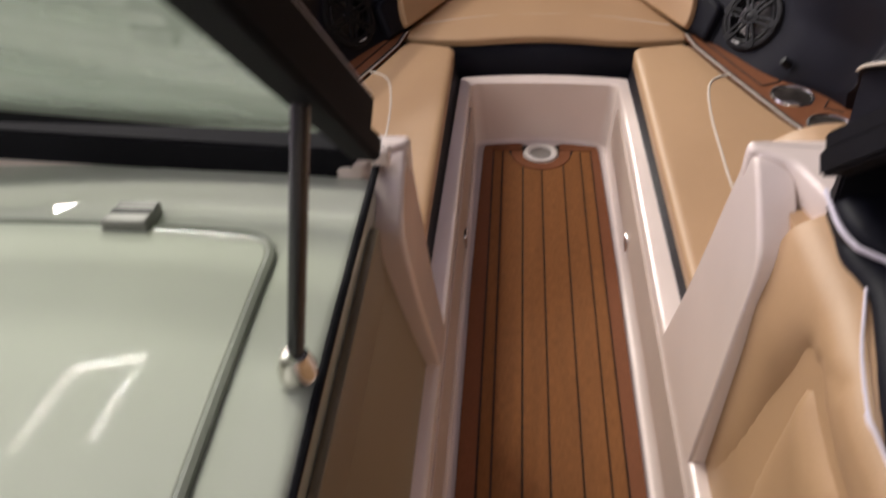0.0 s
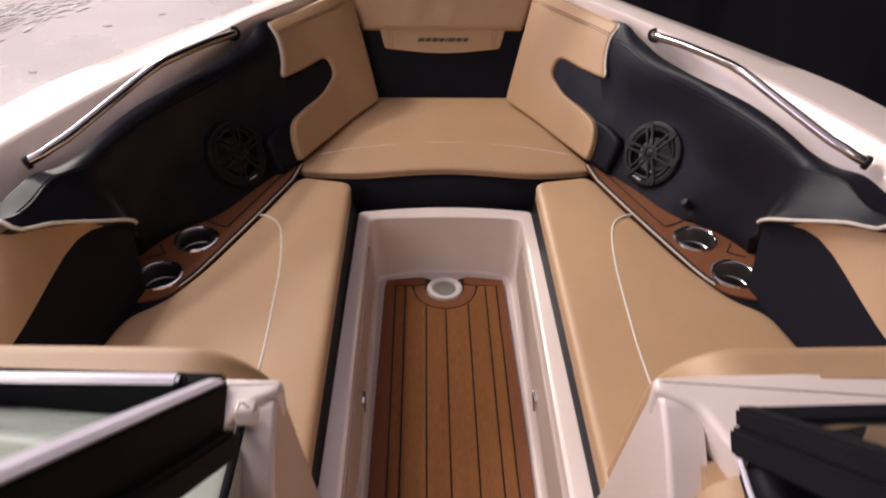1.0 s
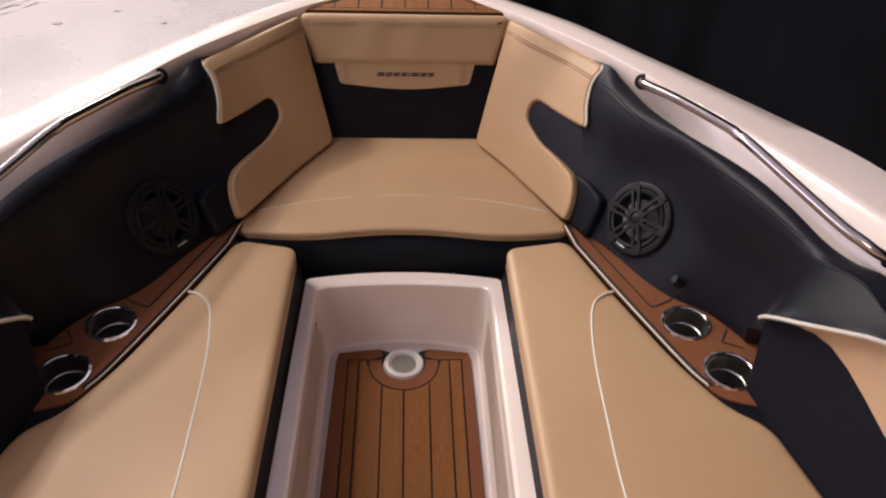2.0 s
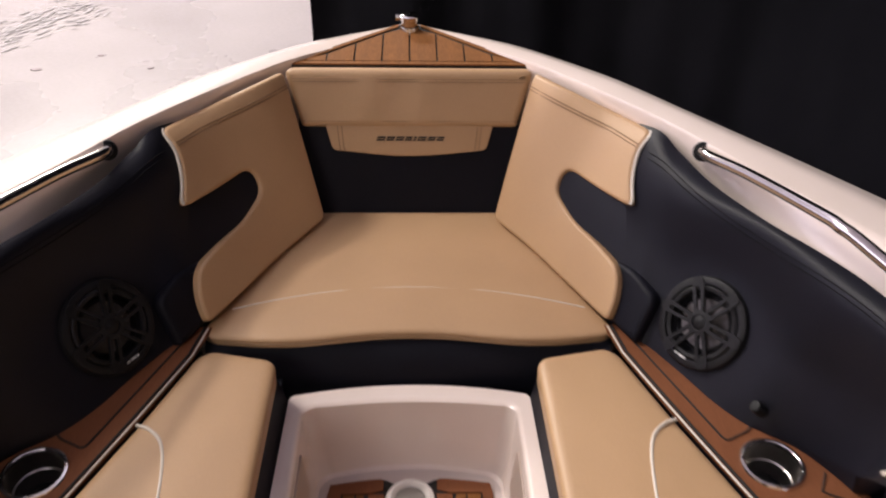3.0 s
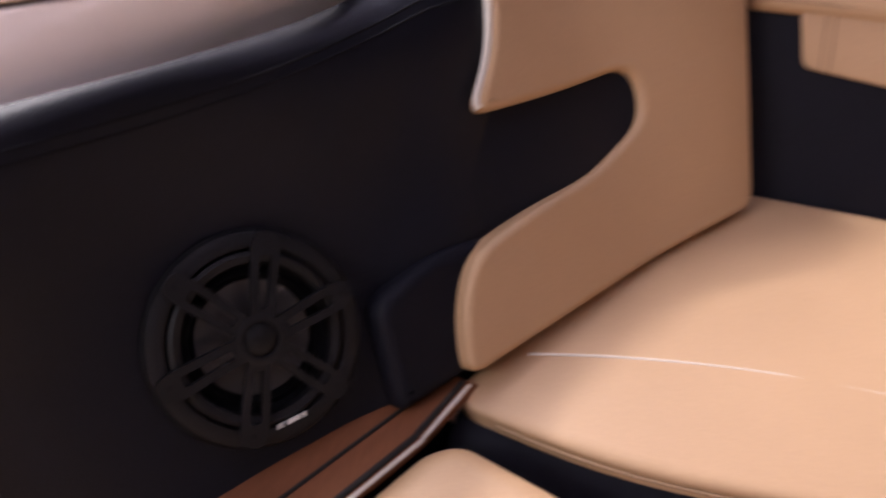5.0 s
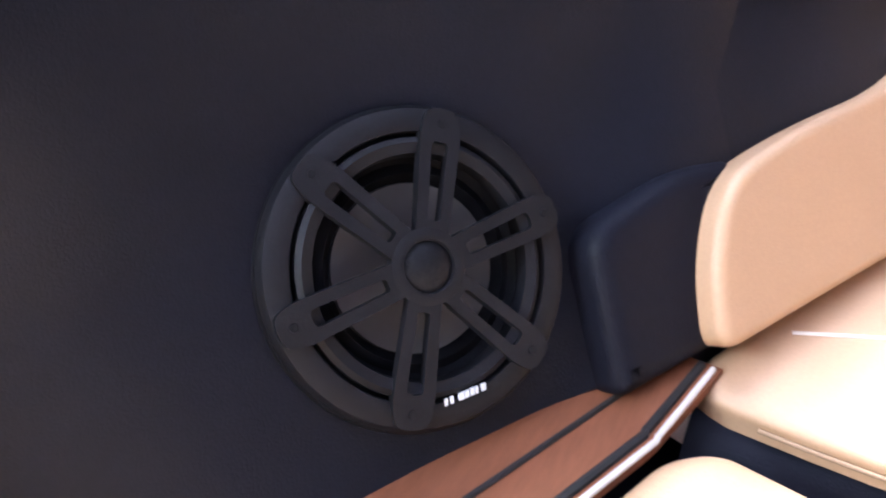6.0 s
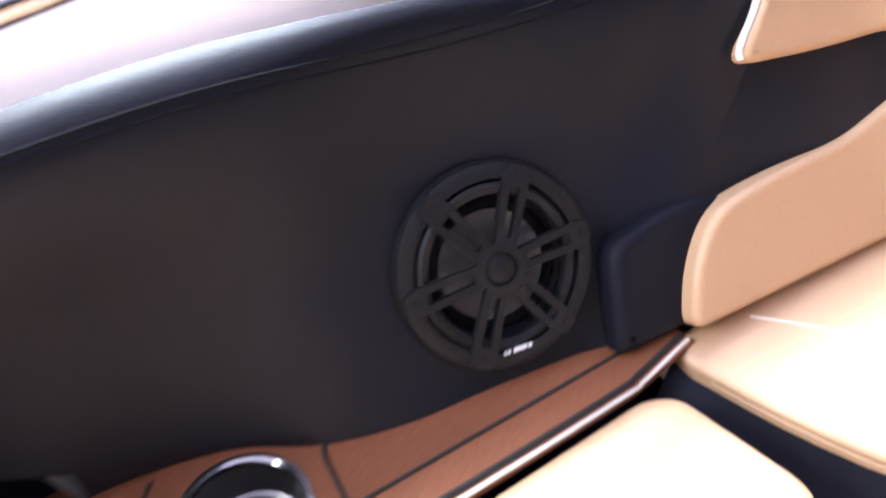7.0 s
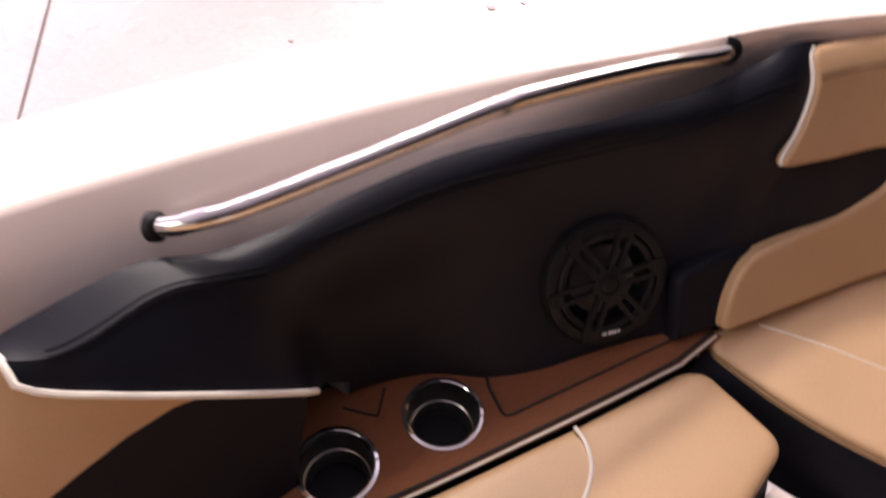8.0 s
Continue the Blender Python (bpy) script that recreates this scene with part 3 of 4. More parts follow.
part("upper_cushion", pad(rounded([(-0.262, 0.220, 0.008), (0.262, 0.220, 0.008), (0.300, 0.358, 0.02), (-0.300, 0.358, 0.02)]), 0.06, 0.016,
                          lambda u, v, h: back_place(u, v, h - 0.047 + (0.0024 * math.sin(31 * u + 2 * math.sin(9 * u)) * math.exp(-((u + 0.07) / 0.16) ** 2) * math.sin(math.pi * (v - 0.22) / 0.14) if h > 0.05 else 0.0)), puff=0.002,
                          across=[-0.28 + 0.02 * k for k in range(29)], cuts=[0.25, 0.275, 0.30, 0.325]), CREAM, rest, "tan padded top roll")
part("badge_panel", pad(rounded([(-0.206, 0.226, 0.0), (-0.190, 0.162, 0.012), (0.0, 0.142, 0.1), (0.190, 0.162, 0.012), (0.206, 0.226, 0.0)]), 0.007, 0.003,
                        lambda u, v, h: back_place(u, v, h + 0.001)), CREAM, rest, "tan badge panel with stitched ends")
for x in (-0.166, 0.166):
    for d in (-0.005, 0.005):
        part("stitch", tube([back_place(x + d + 0.006 * (1 if x > 0 else -1), 0.222, 0.0085), back_place(x + d, 0.160, 0.0085)], 0.0009, 5), STITCH, rest)
for v, h in ((0.2300, 0.0100), (0.2345, 0.0122), (0.330, 0.0132), (0.336, 0.0130)):
    part("stitch", tube(spline([back_place(-0.258 - 0.2 * (v - 0.22), v, h), back_place(0, v, h), back_place(0.258 + 0.2 * (v - 0.22), v, h)], 4), 0.0009, 5), STITCH, rest)
# plain slanted marks in place of the maker's lettering
x = -0.082
for k, w in enumerate((0.020, 0.019, 0.019, 0.017, 0.006, 0.021, 0.019, 0.017)):
    a, b, lean = x, x + w, 0.004
    shapes = [(0.0, 1.0, 0.1920, 0.1965), (0.0, 1.0, 0.186, 0.1902)]
    for f0, f1, v0, v1 in shapes:
        g0, g1 = lean * (v0 - 0.186) / 0.0105, lean * (v1 - 0.186) / 0.0105
        q = [(a + w * f0 + g0, v0), (a + w * f1 + g0, v0), (a + w * f1 + g1, v1), (a + w * f0 + g1, v1)]
        part("badge_mark", prism(q, 0.0075, 0.0092, back_place), INK, rest, "dark embroidered bar", smooth=False)
    x = b + 0.0038

# ---------------------------------------------------------------- side backrests with the hooked cut-out
ORIGIN, ALONG, UPWARD, OUT = Vector((0.427, 0.157, 0.335)), Vector((-0.43788, 0.89903, 0)), Vector((0.44112, 0.21485, 0.86988)), Vector((-0.75989, -0.42640, 0.49066))
HOOK = [(0.009, -0.012, 0.02), (0.024, 0.045, 0.04), (0.060, 0.093, 0.03), (0.150, 0.105, 0.08), (0.245, 0.107, 0.05), (0.327, 0.136, 0.045), (0.331, 0.198, 0.03), (0.235, 0.200, 0.05), (0.113, 0.212, 0.030),
        (0.160, 0.262, 0.05), (0.185, 0.320, 0.05), (0.184, 0.368, 0.022), (0.36, 0.355, 0.2), (0.527, 0.342, 0.012), (0.447, -0.012, 0.02)]


def tongue_drop(u):
    """How far the tongue in the cut-out lies below the backrest's face, running out into the side pad."""
    k = min(1.0, max(0.0, (u - 0.08) / 0.17))
    return 0.0165 * (1 - k * k * (3 - 2 * k)) + 0.30 * max(0.0, 0.085 - u)


def hook_place(s):
    def f(u, v, h):
        turn = min(1.0, max(0.0, (u - 0.26) / 0.22))
        turn = 0.066 * turn * turn * (3 - 2 * turn) * (0.4 + 0.6 * max(v, 0.0) / 0.336)
        p = ORIGIN + ALONG * u + UPWARD * v + OUT * (h - 0.024 + turn)
        roll = max(0.0, v - 0.305)
        p = p - OUT * roll * roll * 4.0
        return (p.x * s, p.y, p.z)
    return f


for s in (1, -1):
    f = hook_place(s)
    back = part("backrest", pad(rounded(HOOK, 6), 0.026, 0.008, f, steps=4, across=[0.1, 0.15, 0.2, 0.25, 0.3, 0.35, 0.325, 0.375, 0.4, 0.425, 0.45, 0.475, 0.5], cuts=[0.05, 0.1, 0.2, 0.15, 0.24, 0.27, 0.29, 0.305, 0.32, 0.33, 0.34, 0.35, 0.358, 0.365, 0.372]), CREAM, benches[s], "tan vinyl backrest with a hooked cut-out")
    line = [f(q.x, q.y, 0.0195) for q in inset(rounded(HOOK, 6), -0.0015)[59:82]]
    part("piping", tube(line, 0.0038), PIPING, back, "white piping edge")
    wing = rounded([(-0.062, -0.014, 0.012), (-0.047, 0.092, 0.022), (0.035, 0.108, 0.03), (0.09, 0.10, 0.01), (0.07, -0.014, 0.01)], 6)
    part("wing_pad", pad(wing, 0.030, 0.013, lambda u, v, h, g=f: g(u, v, h - 0.024), steps=4, across=[-0.04, -0.015, 0.01, 0.03], cuts=[0.0, 0.025, 0.05, 0.075]), BLACK, benches[s], "black vinyl pad under the backrest lobe")
    inlay = rounded([(-0.04, 0.085, 0.0), (0.150, 0.099, 0.08), (0.245, 0.101, 0.05), (0.333, 0.131, 0.045), (0.337, 0.203, 0.03), (0.235, 0.206, 0.05), (-0.04, 0.235, 0.0)], 6)
    part("inlay_pad", pad(inlay, 0.018, 0.004, lambda u, v, h, g=f: g(u, v, h - 0.002 - tongue_drop(u)), steps=3, across=[0.0, 0.05, 0.08, 0.1, 0.115, 0.13, 0.145, 0.16, 0.2, 0.24, 0.27, 0.29, 0.31, 0.325], cuts=[0.12, 0.15, 0.18]),
         SHINYBLACK, benches[s], "black vinyl tongue filling the cut-out")
    for v in (0.310, 0.317):
        part("stitch", tube(spline([f(0.19, v + 0.014, 0.0270), f(0.28, v + 0.011, 0.0272), f(0.36, v + 0.004, 0.0274), f(0.43, v - 0.001, 0.0274), f(0.515, v - 0.006, 0.0272)], 6), 0.0014, 5), STITCH, back)

# ---------------------------------------------------------------- coaming pads


SPEAKER_AT, SPEAKER_N = Vector((0.566, 0.060, 0.411)), Vector((-0.73, -0.455, 0.51)).normalized()


def crease(i):
    """Share of the pad's height at which the stitched crease runs at its after end."""
    return 0.80 - 0.46 * min(1, max(0, (i - 50) / 6)) ** 1.15


def coaming_point(i, v, s):
    a, b = low_s[i], high_s[i]
    j, k = max(i - 1, 0), min(i + 1, len(low_s) - 1)
    along = (low_s[k].lerp(high_s[k], 0.5) - low_s[j].lerp(high_s[j], 0.5)).normalized()
    up = (b - a)
    n = along.cross(up).normalized()
    if n.z < 0:
        n = -n
    run = i / (len(low_s) - 1)
    full = 0.028 * min(1, max(0.0, (run - 0.03) * 14)) * (0.6 + 0.4 * min(1, up.length / 0.3))
    aft = min(1, max(0, (-0.27 - a.y) / 0.13))
    aft = aft * aft * (3 - 2 * aft)
    foot = 0.40 * (1 - aft)
    w = max(0.0, (v - foot) / (1 - foot))
    n = Vector((n.x, n.y, n.z * (0.35 + 0.65 * aft))).normalized()
    h = full * 0.85 * max(0.0, math.sin(math.pi * min(w, 1) ** 1.9)) ** 0.8
    c = crease(i)
    ridge = full * (1.10 - 0.40 * min(1, max(0, (i - 53) / 7))) * (min(v / c, 1) ** 0.8 * min((1 - v) / (1 - c), 1) ** 0.85 if v < 1 else 0.0)
    h += (ridge - h) * aft
    p = a + up * v + n * h
    # the roll along the top
    roll = min(1, max(0.0, (v - 0.58) / 0.42))
    p.z += 0.018 * (1 - aft) * min(1, max(0.0, (run - 0.08) * 8)) * math.sin(math.pi * roll ** 1.3)
    # flat seat round the speaker
    away = p - SPEAKER_AT
    lift = away.dot(SPEAKER_N)
    out = (away - SPEAKER_N * lift).length - 0.118
    over = lift - (-0.021 + 0.45 * (out + math.sqrt(out * out + 0.0009)) / 2)
    p = p - SPEAKER_N * (over + math.sqrt(over * over + 0.0002)) / 2
    return Vector((p.x * s, p.y, p.z)), Vector((n.x * s, n.y, n.z))


coamings = {}
for s in (1, -1):
    coaming = thing("coaming_pad", "black padded vinyl coaming along the bow side", "side pad", group="coaming pads")
    coamings[s] = coaming
    rows = []
    steps = [k / 22 for k in range(18)] + [0.80, 0.83, 0.86, 0.89, 0.92, 0.95, 0.98, 1.0]

    def bent(i, v):
        c = crease(i)
        return v * c / 0.8 if v <= 0.8 else c + (v - 0.8) * (1 - c) / 0.2

    raw = [[coaming_point(i, bent(i, v), s)[0] for v in steps] for i in range(len(low_s))]
    for _ in range(7):
        calm = [row[:] for row in raw]
        for i in range(1, len(raw) - 1):
            for k, v in enumerate(steps):
                calm[i][k] = raw[i][k].lerp((raw[i - 1][k] + raw[i + 1][k]) / 2, 0.5 * min(1, v / 0.15, (1 - v) / 0.12))
        raw = calm
    for i in range(len(low_s)):
        row = raw[i]
        tuck = row[-1] + Vector((s * 0.012, 0.008, -0.03))
        skirt = Vector((s * 0.02, 0.012, -0.10)) if low_s[i].z < 0.36 else Vector((s * 0.05, 0.0, -0.03))
        rows.append([row[0] + skirt] + row + [tuck])
    skin = sheet(rows)
    # opening behind the speaker
    at, facing = Vector((SPEAKER_AT.x * s, SPEAKER_AT.y, SPEAKER_AT.z)), Vector((SPEAKER_N.x * s, SPEAKER_N.y, SPEAKER_N.z))
    opening = [f for f in skin.faces if abs((f.calc_center_median() - at).dot(facing)) < 0.06 and (f.calc_center_median() - at).cross(facing).length < 0.080]
    bmesh.ops.delete(skin, geom=opening, context="FACES")
    part("skin", skin, SHINYBLACK, coaming)
    # welt along the overhang at the after end
    ends = [i for i in range(len(low_s)) if low_s[i].y < -0.338]
    welt = [coaming_point(i, 0.0, s)[0] + Vector((-0.004 * s, 0, 0)) for i in ends]
    tail = [coaming_point(len(low_s) - 1, v, s)[0] for v in (0.15, 0.4, 0.7, 1.0)]
    part("piping", tube(welt + tail, 0.0042), PIPING, coaming, "white piping along the lower edge")
    for first, last, ks in ((6, 40, (20, 21)), (43, len(low_s) - 3, (17, 18, 19))):
        for k in ks:
            stitch = [raw[i][k] + coaming_point(i, bent(i, steps[k]), s)[1] * 0.0003 for i in range(first, last)]
            part("stitch", tube(stitch, 0.0012, 5), THREAD, coaming)
    # lower side panel, black then tan
    foot = [(0.716, -0.404, 0.300), (0.735, -0.50, 0.300), (0.762, -0.61, 0.300), (0.80, -0.80, 0.300), (0.84, -1.06, 0.300)]
    split = [(0.740, -0.338, 0.455), (0.800, -0.475, 0.503), (0.842, -0.699, 0.450), (0.891, -0.896, 0.400), (0.935, -1.06, 0.358)]
    top = [(0.745, -0.385, 0.482), (0.812, -0.495, 0.556), (0.900, -0.575, 0.598), (0.935, -0.665, 0.535), (0.970, -1.06, 0.42)]
    for name, one, two, mt in (("black_section", foot, split, BLACK), ("tan_section", split, top, CREAM)):
        grid = [[Vector(p).lerp(Vector(q), k / 4) for k in range(5)] for p, q in zip(spline(one, 4), spline(two, 4))]
        grid = grid[2:] if mt is CREAM else grid
        part(name, sheet([[(p.x * s, p.y, p.z) for p in row] for row in grid], away=(s * 0.03, 0.0, -0.02)), mt, benches[s], "black vinyl side panel" if mt is BLACK else "tan vinyl side panel")

# ---------------------------------------------------------------- foam side panels with cup holders
PANEL = [(0.418, 0.176, 0), (0.438, 0.088, 0.01), (0.503, -0.083, 0), (0.603, -0.322, 0.05), (0.655, -0.425, 0.03), (0.74, -0.45, 0.01), (0.80, -0.30, 0.02), (0.76, -0.20, 0.02), (0.70, -0.13, 0.03),
         (0.635, -0.085, 0.03), (0.56, 0.02, 0.02), (0.462, 0.182, 0)]
CUPS = [(0.645, -0.199), (0.699, -0.348)]
PZ = 0.304
for s in (1, -1):
    deck = thing("drinks_tray", "brown foam-topped drinks tray with black seams", "drinks tray", group="drinks trays")
    holes = [[(s * (cx + 0.051 * math.cos(a)), cy + 0.051 * math.sin(a)) for a in [2 * math.pi * k / 28 for k in range(28)]] for cx, cy in CUPS]
    shelf = [(0.48, 0.14), (0.75, 0.05), (0.92, -0.2), (0.95, -0.55), (0.70, -0.52), (0.64, -0.40), (0.52, -0.1)]
    part("shelf", prism(mirrored(shelf, s), PZ - 0.04, PZ - 0.005, holes=holes), BLACK, deck, "black shelf round the foam panel", smooth=False)
    part("panel", prism(rounded(mirrored(PANEL, s)), PZ - 0.008, PZ, holes=holes), TEAKDARK, deck, smooth=False)
    trim = [(x * s, y, PZ + 0.001) for x, y in ((0.4235, 0.172), (0.4375, 0.097), (0.442, 0.081), (0.505, -0.083), (0.603, -0.322), (0.64, -0.39))]
    part("trim", tube(spline(trim, 5), 0.0022), PIPING, deck, "thin white trim strip")
    gap = [(x * s + s * 0.008, y + 0.002, PZ + 0.0004) for x, y in ((0.4235, 0.172), (0.4375, 0.097), (0.442, 0.081), (0.505, -0.083), (0.603, -0.322), (0.64, -0.39))]
    part("seam", tube(spline(gap, 5), 0.0032), CAULK, deck, "black seam")
    seam = [(0.446, 0.180), (0.466, 0.132), (0.574, -0.138), (0.579, -0.144), (0.586, -0.144), (0.625, -0.124), (0.650, -0.100)]
    part("seam", tube([(x * s, y, PZ + 0.0006) for x, y in seam], 0.0022, 6), CAULK, deck, "black seam")
    seam = [(0.752, -0.282), (0.718, -0.266), (0.709, -0.260), (0.731, -0.222)]
    part("seam", tube([(x * s, y, PZ + 0.0006) for x, y in seam], 0.0020, 6), CAULK, deck, "black seam")
    for cx, cy in CUPS:
        cup = thing("cup_holder", "round stainless steel cup holder let into the panel", "cup holder", (cx * s, cy, PZ), "cup holders")
        part("rim", lathe([(0.0480, -0.004), (0.0485, 0.002), (0.0510, 0.0040), (0.0555, 0.003), (0.0570, 0.0)]), CHROME, cup, "polished rim")
        part("well", lathe([(0.0485, 0.002), (0.047, -0.02), (0.0455, -0.040), (0.043, -0.042), (0.042, -0.075)]), STEELCUP, cup)
        part("rubber_base", lathe([(0.042, -0.074), (0.03, -0.072), (0.0, -0.072)]), PLASTIC, cup, "black rubber base")

# ---------------------------------------------------------------- speakers


def speaker(m):
    sp = thing("speaker", "round charcoal marine speaker with a six-spoke grille", "speaker", group="bow speakers")
    sp.matrix_basis = m @ Matrix.Diagonal((0.93, 0.93, 0.93, 1))
    part("outer_ring", lathe([(0.101, -0.01), (0.101, 0.004), (0.098, 0.009), (0.090, 0.012), (0.0835, 0.011), (0.083, 0.002)], 56), GRILLE, sp)
    part("inner_ring", lathe([(0.0805, 0.002), (0.080, 0.010), (0.0765, 0.0125), (0.070, 0.011), (0.069, 0.0)], 56), GRILLE, sp)
    part("basket", lathe([(0.100, -0.004), (0.070, -0.003), (0.066, -0.008), (0.060, -0.004), (0.055, -0.012), (0.0, -0.012)], 48), PLASTIC, sp, "black surround")
    part("cone", lathe([(0.054, -0.009), (0.040, -0.0115), (0.020, -0.0116), (0.0, -0.0116)], 40), CONE, sp, "silver cone")
    for k in range(6):
        turn = math.radians(60 * k + 6)
        rot = Matrix.Rotation(turn, 3, "Z")
        outline = rounded([(0.016, -0.0105, 0.004), (0.060, -0.0125, 0.003), (0.084, -0.0135, 0.008), (0.098, -0.010, 0.010), (0.098, 0.010, 0.010), (0.084, 0.0135, 0.008), (0.060, 0.0125, 0.003), (0.016, 0.0105, 0.004)], 3)
        slot = rounded([(0.028, -0.0040, 0.002), (0.077, -0.0056, 0.004), (0.077, 0.0056, 0.004), (0.028, 0.0040, 0.002)], 3)
        part("spoke", prism(outline, 0.006, 0.0145, lambda u, v, h, r=rot: r @ Vector((u, v, h + 0.004 * (1 - u / 0.1))), holes=[slot]), GRILLE, sp)
        part("screw", lathe([(0.0, 0.0155), (0.0026, 0.0155), (0.0030, 0.0145)], 12, m=Matrix.Translation(rot @ Vector((0.0885, 0, 0)))), PLASTIC, sp)
    part("hub", lathe([(0.024, 0.008), (0.024, 0.0175), (0.019, 0.0190), (0.0165, 0.0185), (0.0160, 0.0155), (0.0, 0.0165)], 36), GRILLE, sp)
    part("tweeter", lathe([(0.0155, 0.0158), (0.010, 0.0185), (0.0, 0.0195)], 24), PLASTIC, sp, "dark tweeter dome")
    return sp


def speaker_pose(s):
    n = Vector((-0.73 * s, -0.455, 0.51)).normalized()
    p = Vector((0.566 * s, 0.060, 0.411)) - n * 0.017
    up = (Vector((0, 0, 1)) - n * n.z).normalized()
    right = up.cross(n)
    return Matrix(((right.x, up.x, n.x, p.x), (right.y, up.y, n.y, p.y), (right.z, up.z, n.z, p.z), (0, 0, 0, 1)))


for s in (1, -1):
    sp = speaker(speaker_pose(s))
    for k, w in enumerate((0.004, 0.004, 0.007, 0.006, 0.006, 0.003, 0.006)):
        a = -0.014 + 0.0040 * k + (0.002 if k > 1 else 0)
        part("badge_mark", prism([(a, -0.0845), (a + w * 0.5, -0.0845), (a + w * 0.5 + 0.001, -0.0803), (a + 0.001, -0.0803)], 0.0105, 0.0128), LETTER, sp, "small white mark", smooth=False)
    part("gasket", lathe([(0.1030, -0.036), (0.1030, -0.003), (0.1015, 0.000), (0.097, 0.0), (0.097, -0.01)], 56), PLASTIC, sp, "black mounting gasket")

# small knob on the starboard pad
knob = thing("knob", "small black knob on the starboard coaming", "knob", (0.630, -0.118, 0.362))
part("stem", lathe([(0.012, -0.02), (0.012, 0.0), (0.010, 0.006), (0.0, 0.007)], 20, m=Matrix.Rotation(radians(-50), 4, "Y")), PLASTIC, knob)

# ---------------------------------------------------------------- hand rails
RAIL = [(0.604, 0.322, 0.647), (0.598, 0.309, 0.653), (0.5945, 0.292, 0.659), (0.601, 0.262, 0.665), (0.64, 0.165, 0.682), (0.700, -0.005, 0.704), (0.712, -0.044, 0.706), (0.727, -0.078, 0.704), (0.79, -0.215, 0.680), (0.838, -0.315, 0.662),
        (0.862, -0.353, 0.656), (0.878, -0.370, 0.649), (0.893, -0.379, 0.643), (0.908, -0.386, 0.637)]
for s in (1, -1):
    rail = thing("hand_rail", "polished stainless steel grab rail on the gunwale", "hand rail", group="hand rails")
    part("bar", tube(spline(mirrored(RAIL, s), 6), 0.0115, 14), RAILSTEEL, rail)
    for p, q, along, wide in ((RAIL[0], RAIL[1], 1.0, 0.0205), (RAIL[-1], RAIL[-2], 0.75, 0.0165)):
        a, b = Vector((p[0] * s, *p[1:])), Vector((q[0] * s, *q[1:]))
        z = (b - a).normalized()
        m = Matrix.Translation(a.lerp(b, along)) @ z.to_track_quat("Z", "Y").to_matrix().to_4x4()
        part("foot_gasket", lathe([(wide, -0.012), (wide, -0.003), (wide - 0.0015, -0.001), (0.0115, 0.000)], 24, m=m), PLASTIC, rail)

# ---------------------------------------------------------------- bow deck
plate = thing("bow_deck_plate", "triangular brown foam deck plate at the stem", "deck plate")


def plate_place(u, v, h):
    return (u, v, 0.640 + 0.055 * (v - 0.72) + h)


part("base", prism([(-0.300, 0.745), (0.300, 0.745), (0.030, 0.985), (-0.030, 0.985)], 0.0, 0.010, plate_place), CAULK, plate, smooth=False)
part("support", prism([(-0.30, 0.70), (0.30, 0.70), (0.05, 0.99), (-0.05, 0.99)], -0.05, 0.001, plate_place), GEL, plate, smooth=False)
for i in range(-4, 4):
    x0, x1 = i * 0.0685 + 0.0022, (i + 1) * 0.0685 - 0.0022

    def roof(x):
        return 0.965 - max(0.0, abs(x) - 0.02) * 0.895

    q = [(x0, 0.764), (x1, 0.764), (x1, max(roof(x1), 0.766))] + ([(0.0, roof(0))] if x0 < 0 < x1 else []) + [(x0, max(roof(x0), 0.766))]
    part("plank", prism(q, 0.008, 0.0135, plate_place), TEAK, plate, smooth=False)
part("border_plank", prism([(-0.299, 0.746), (0.299, 0.746), (0.281, 0.7605), (-0.281, 0.7605)], 0.008, 0.0135, plate_place), TEAK, plate, smooth=False)
for s in (1, -1):
    part("border_plank", prism([(s * 0.296, 0.752), (s * 0.030, 0.984), (s * 0.030, 0.969), (s * 0.276, 0.7515)], 0.008, 0.0135, plate_place), TEAK, plate, smooth=False)

light = thing("bow_light", "chrome bow light and cleat on the stem", "bow light", (0.0, 0.955, 0.655))
part("base", lathe([(0.034, -0.004), (0.034, 0.004), (0.026, 0.009), (0.024, 0.020)], 28), CHROME, light)
part("body", lathe([(0.021, 0.006), (0.022, 0.034), (0.026, 0.037), (0.026, 0.047), (0.022, 0.050), (0.0, 0.052)], 28), CHROME, light)
part("arm", tube([(-0.010, 0.0, 0.040), (-0.036, 0.004, 0.041)], 0.009, 12), CHROME, light)

# ---------------------------------------------------------------- consoles and windscreen


def dome(u, v):
    """Height of the gently domed port dash over its plane."""
    w = v + 1.73
    fall = w * w if w < 0.26 else 0.26 * (2 * w - 0.26)
    return 0.022 + 0.012 * (-1.2 - v) - ((u + 0.60) ** 2 + fall) / 8


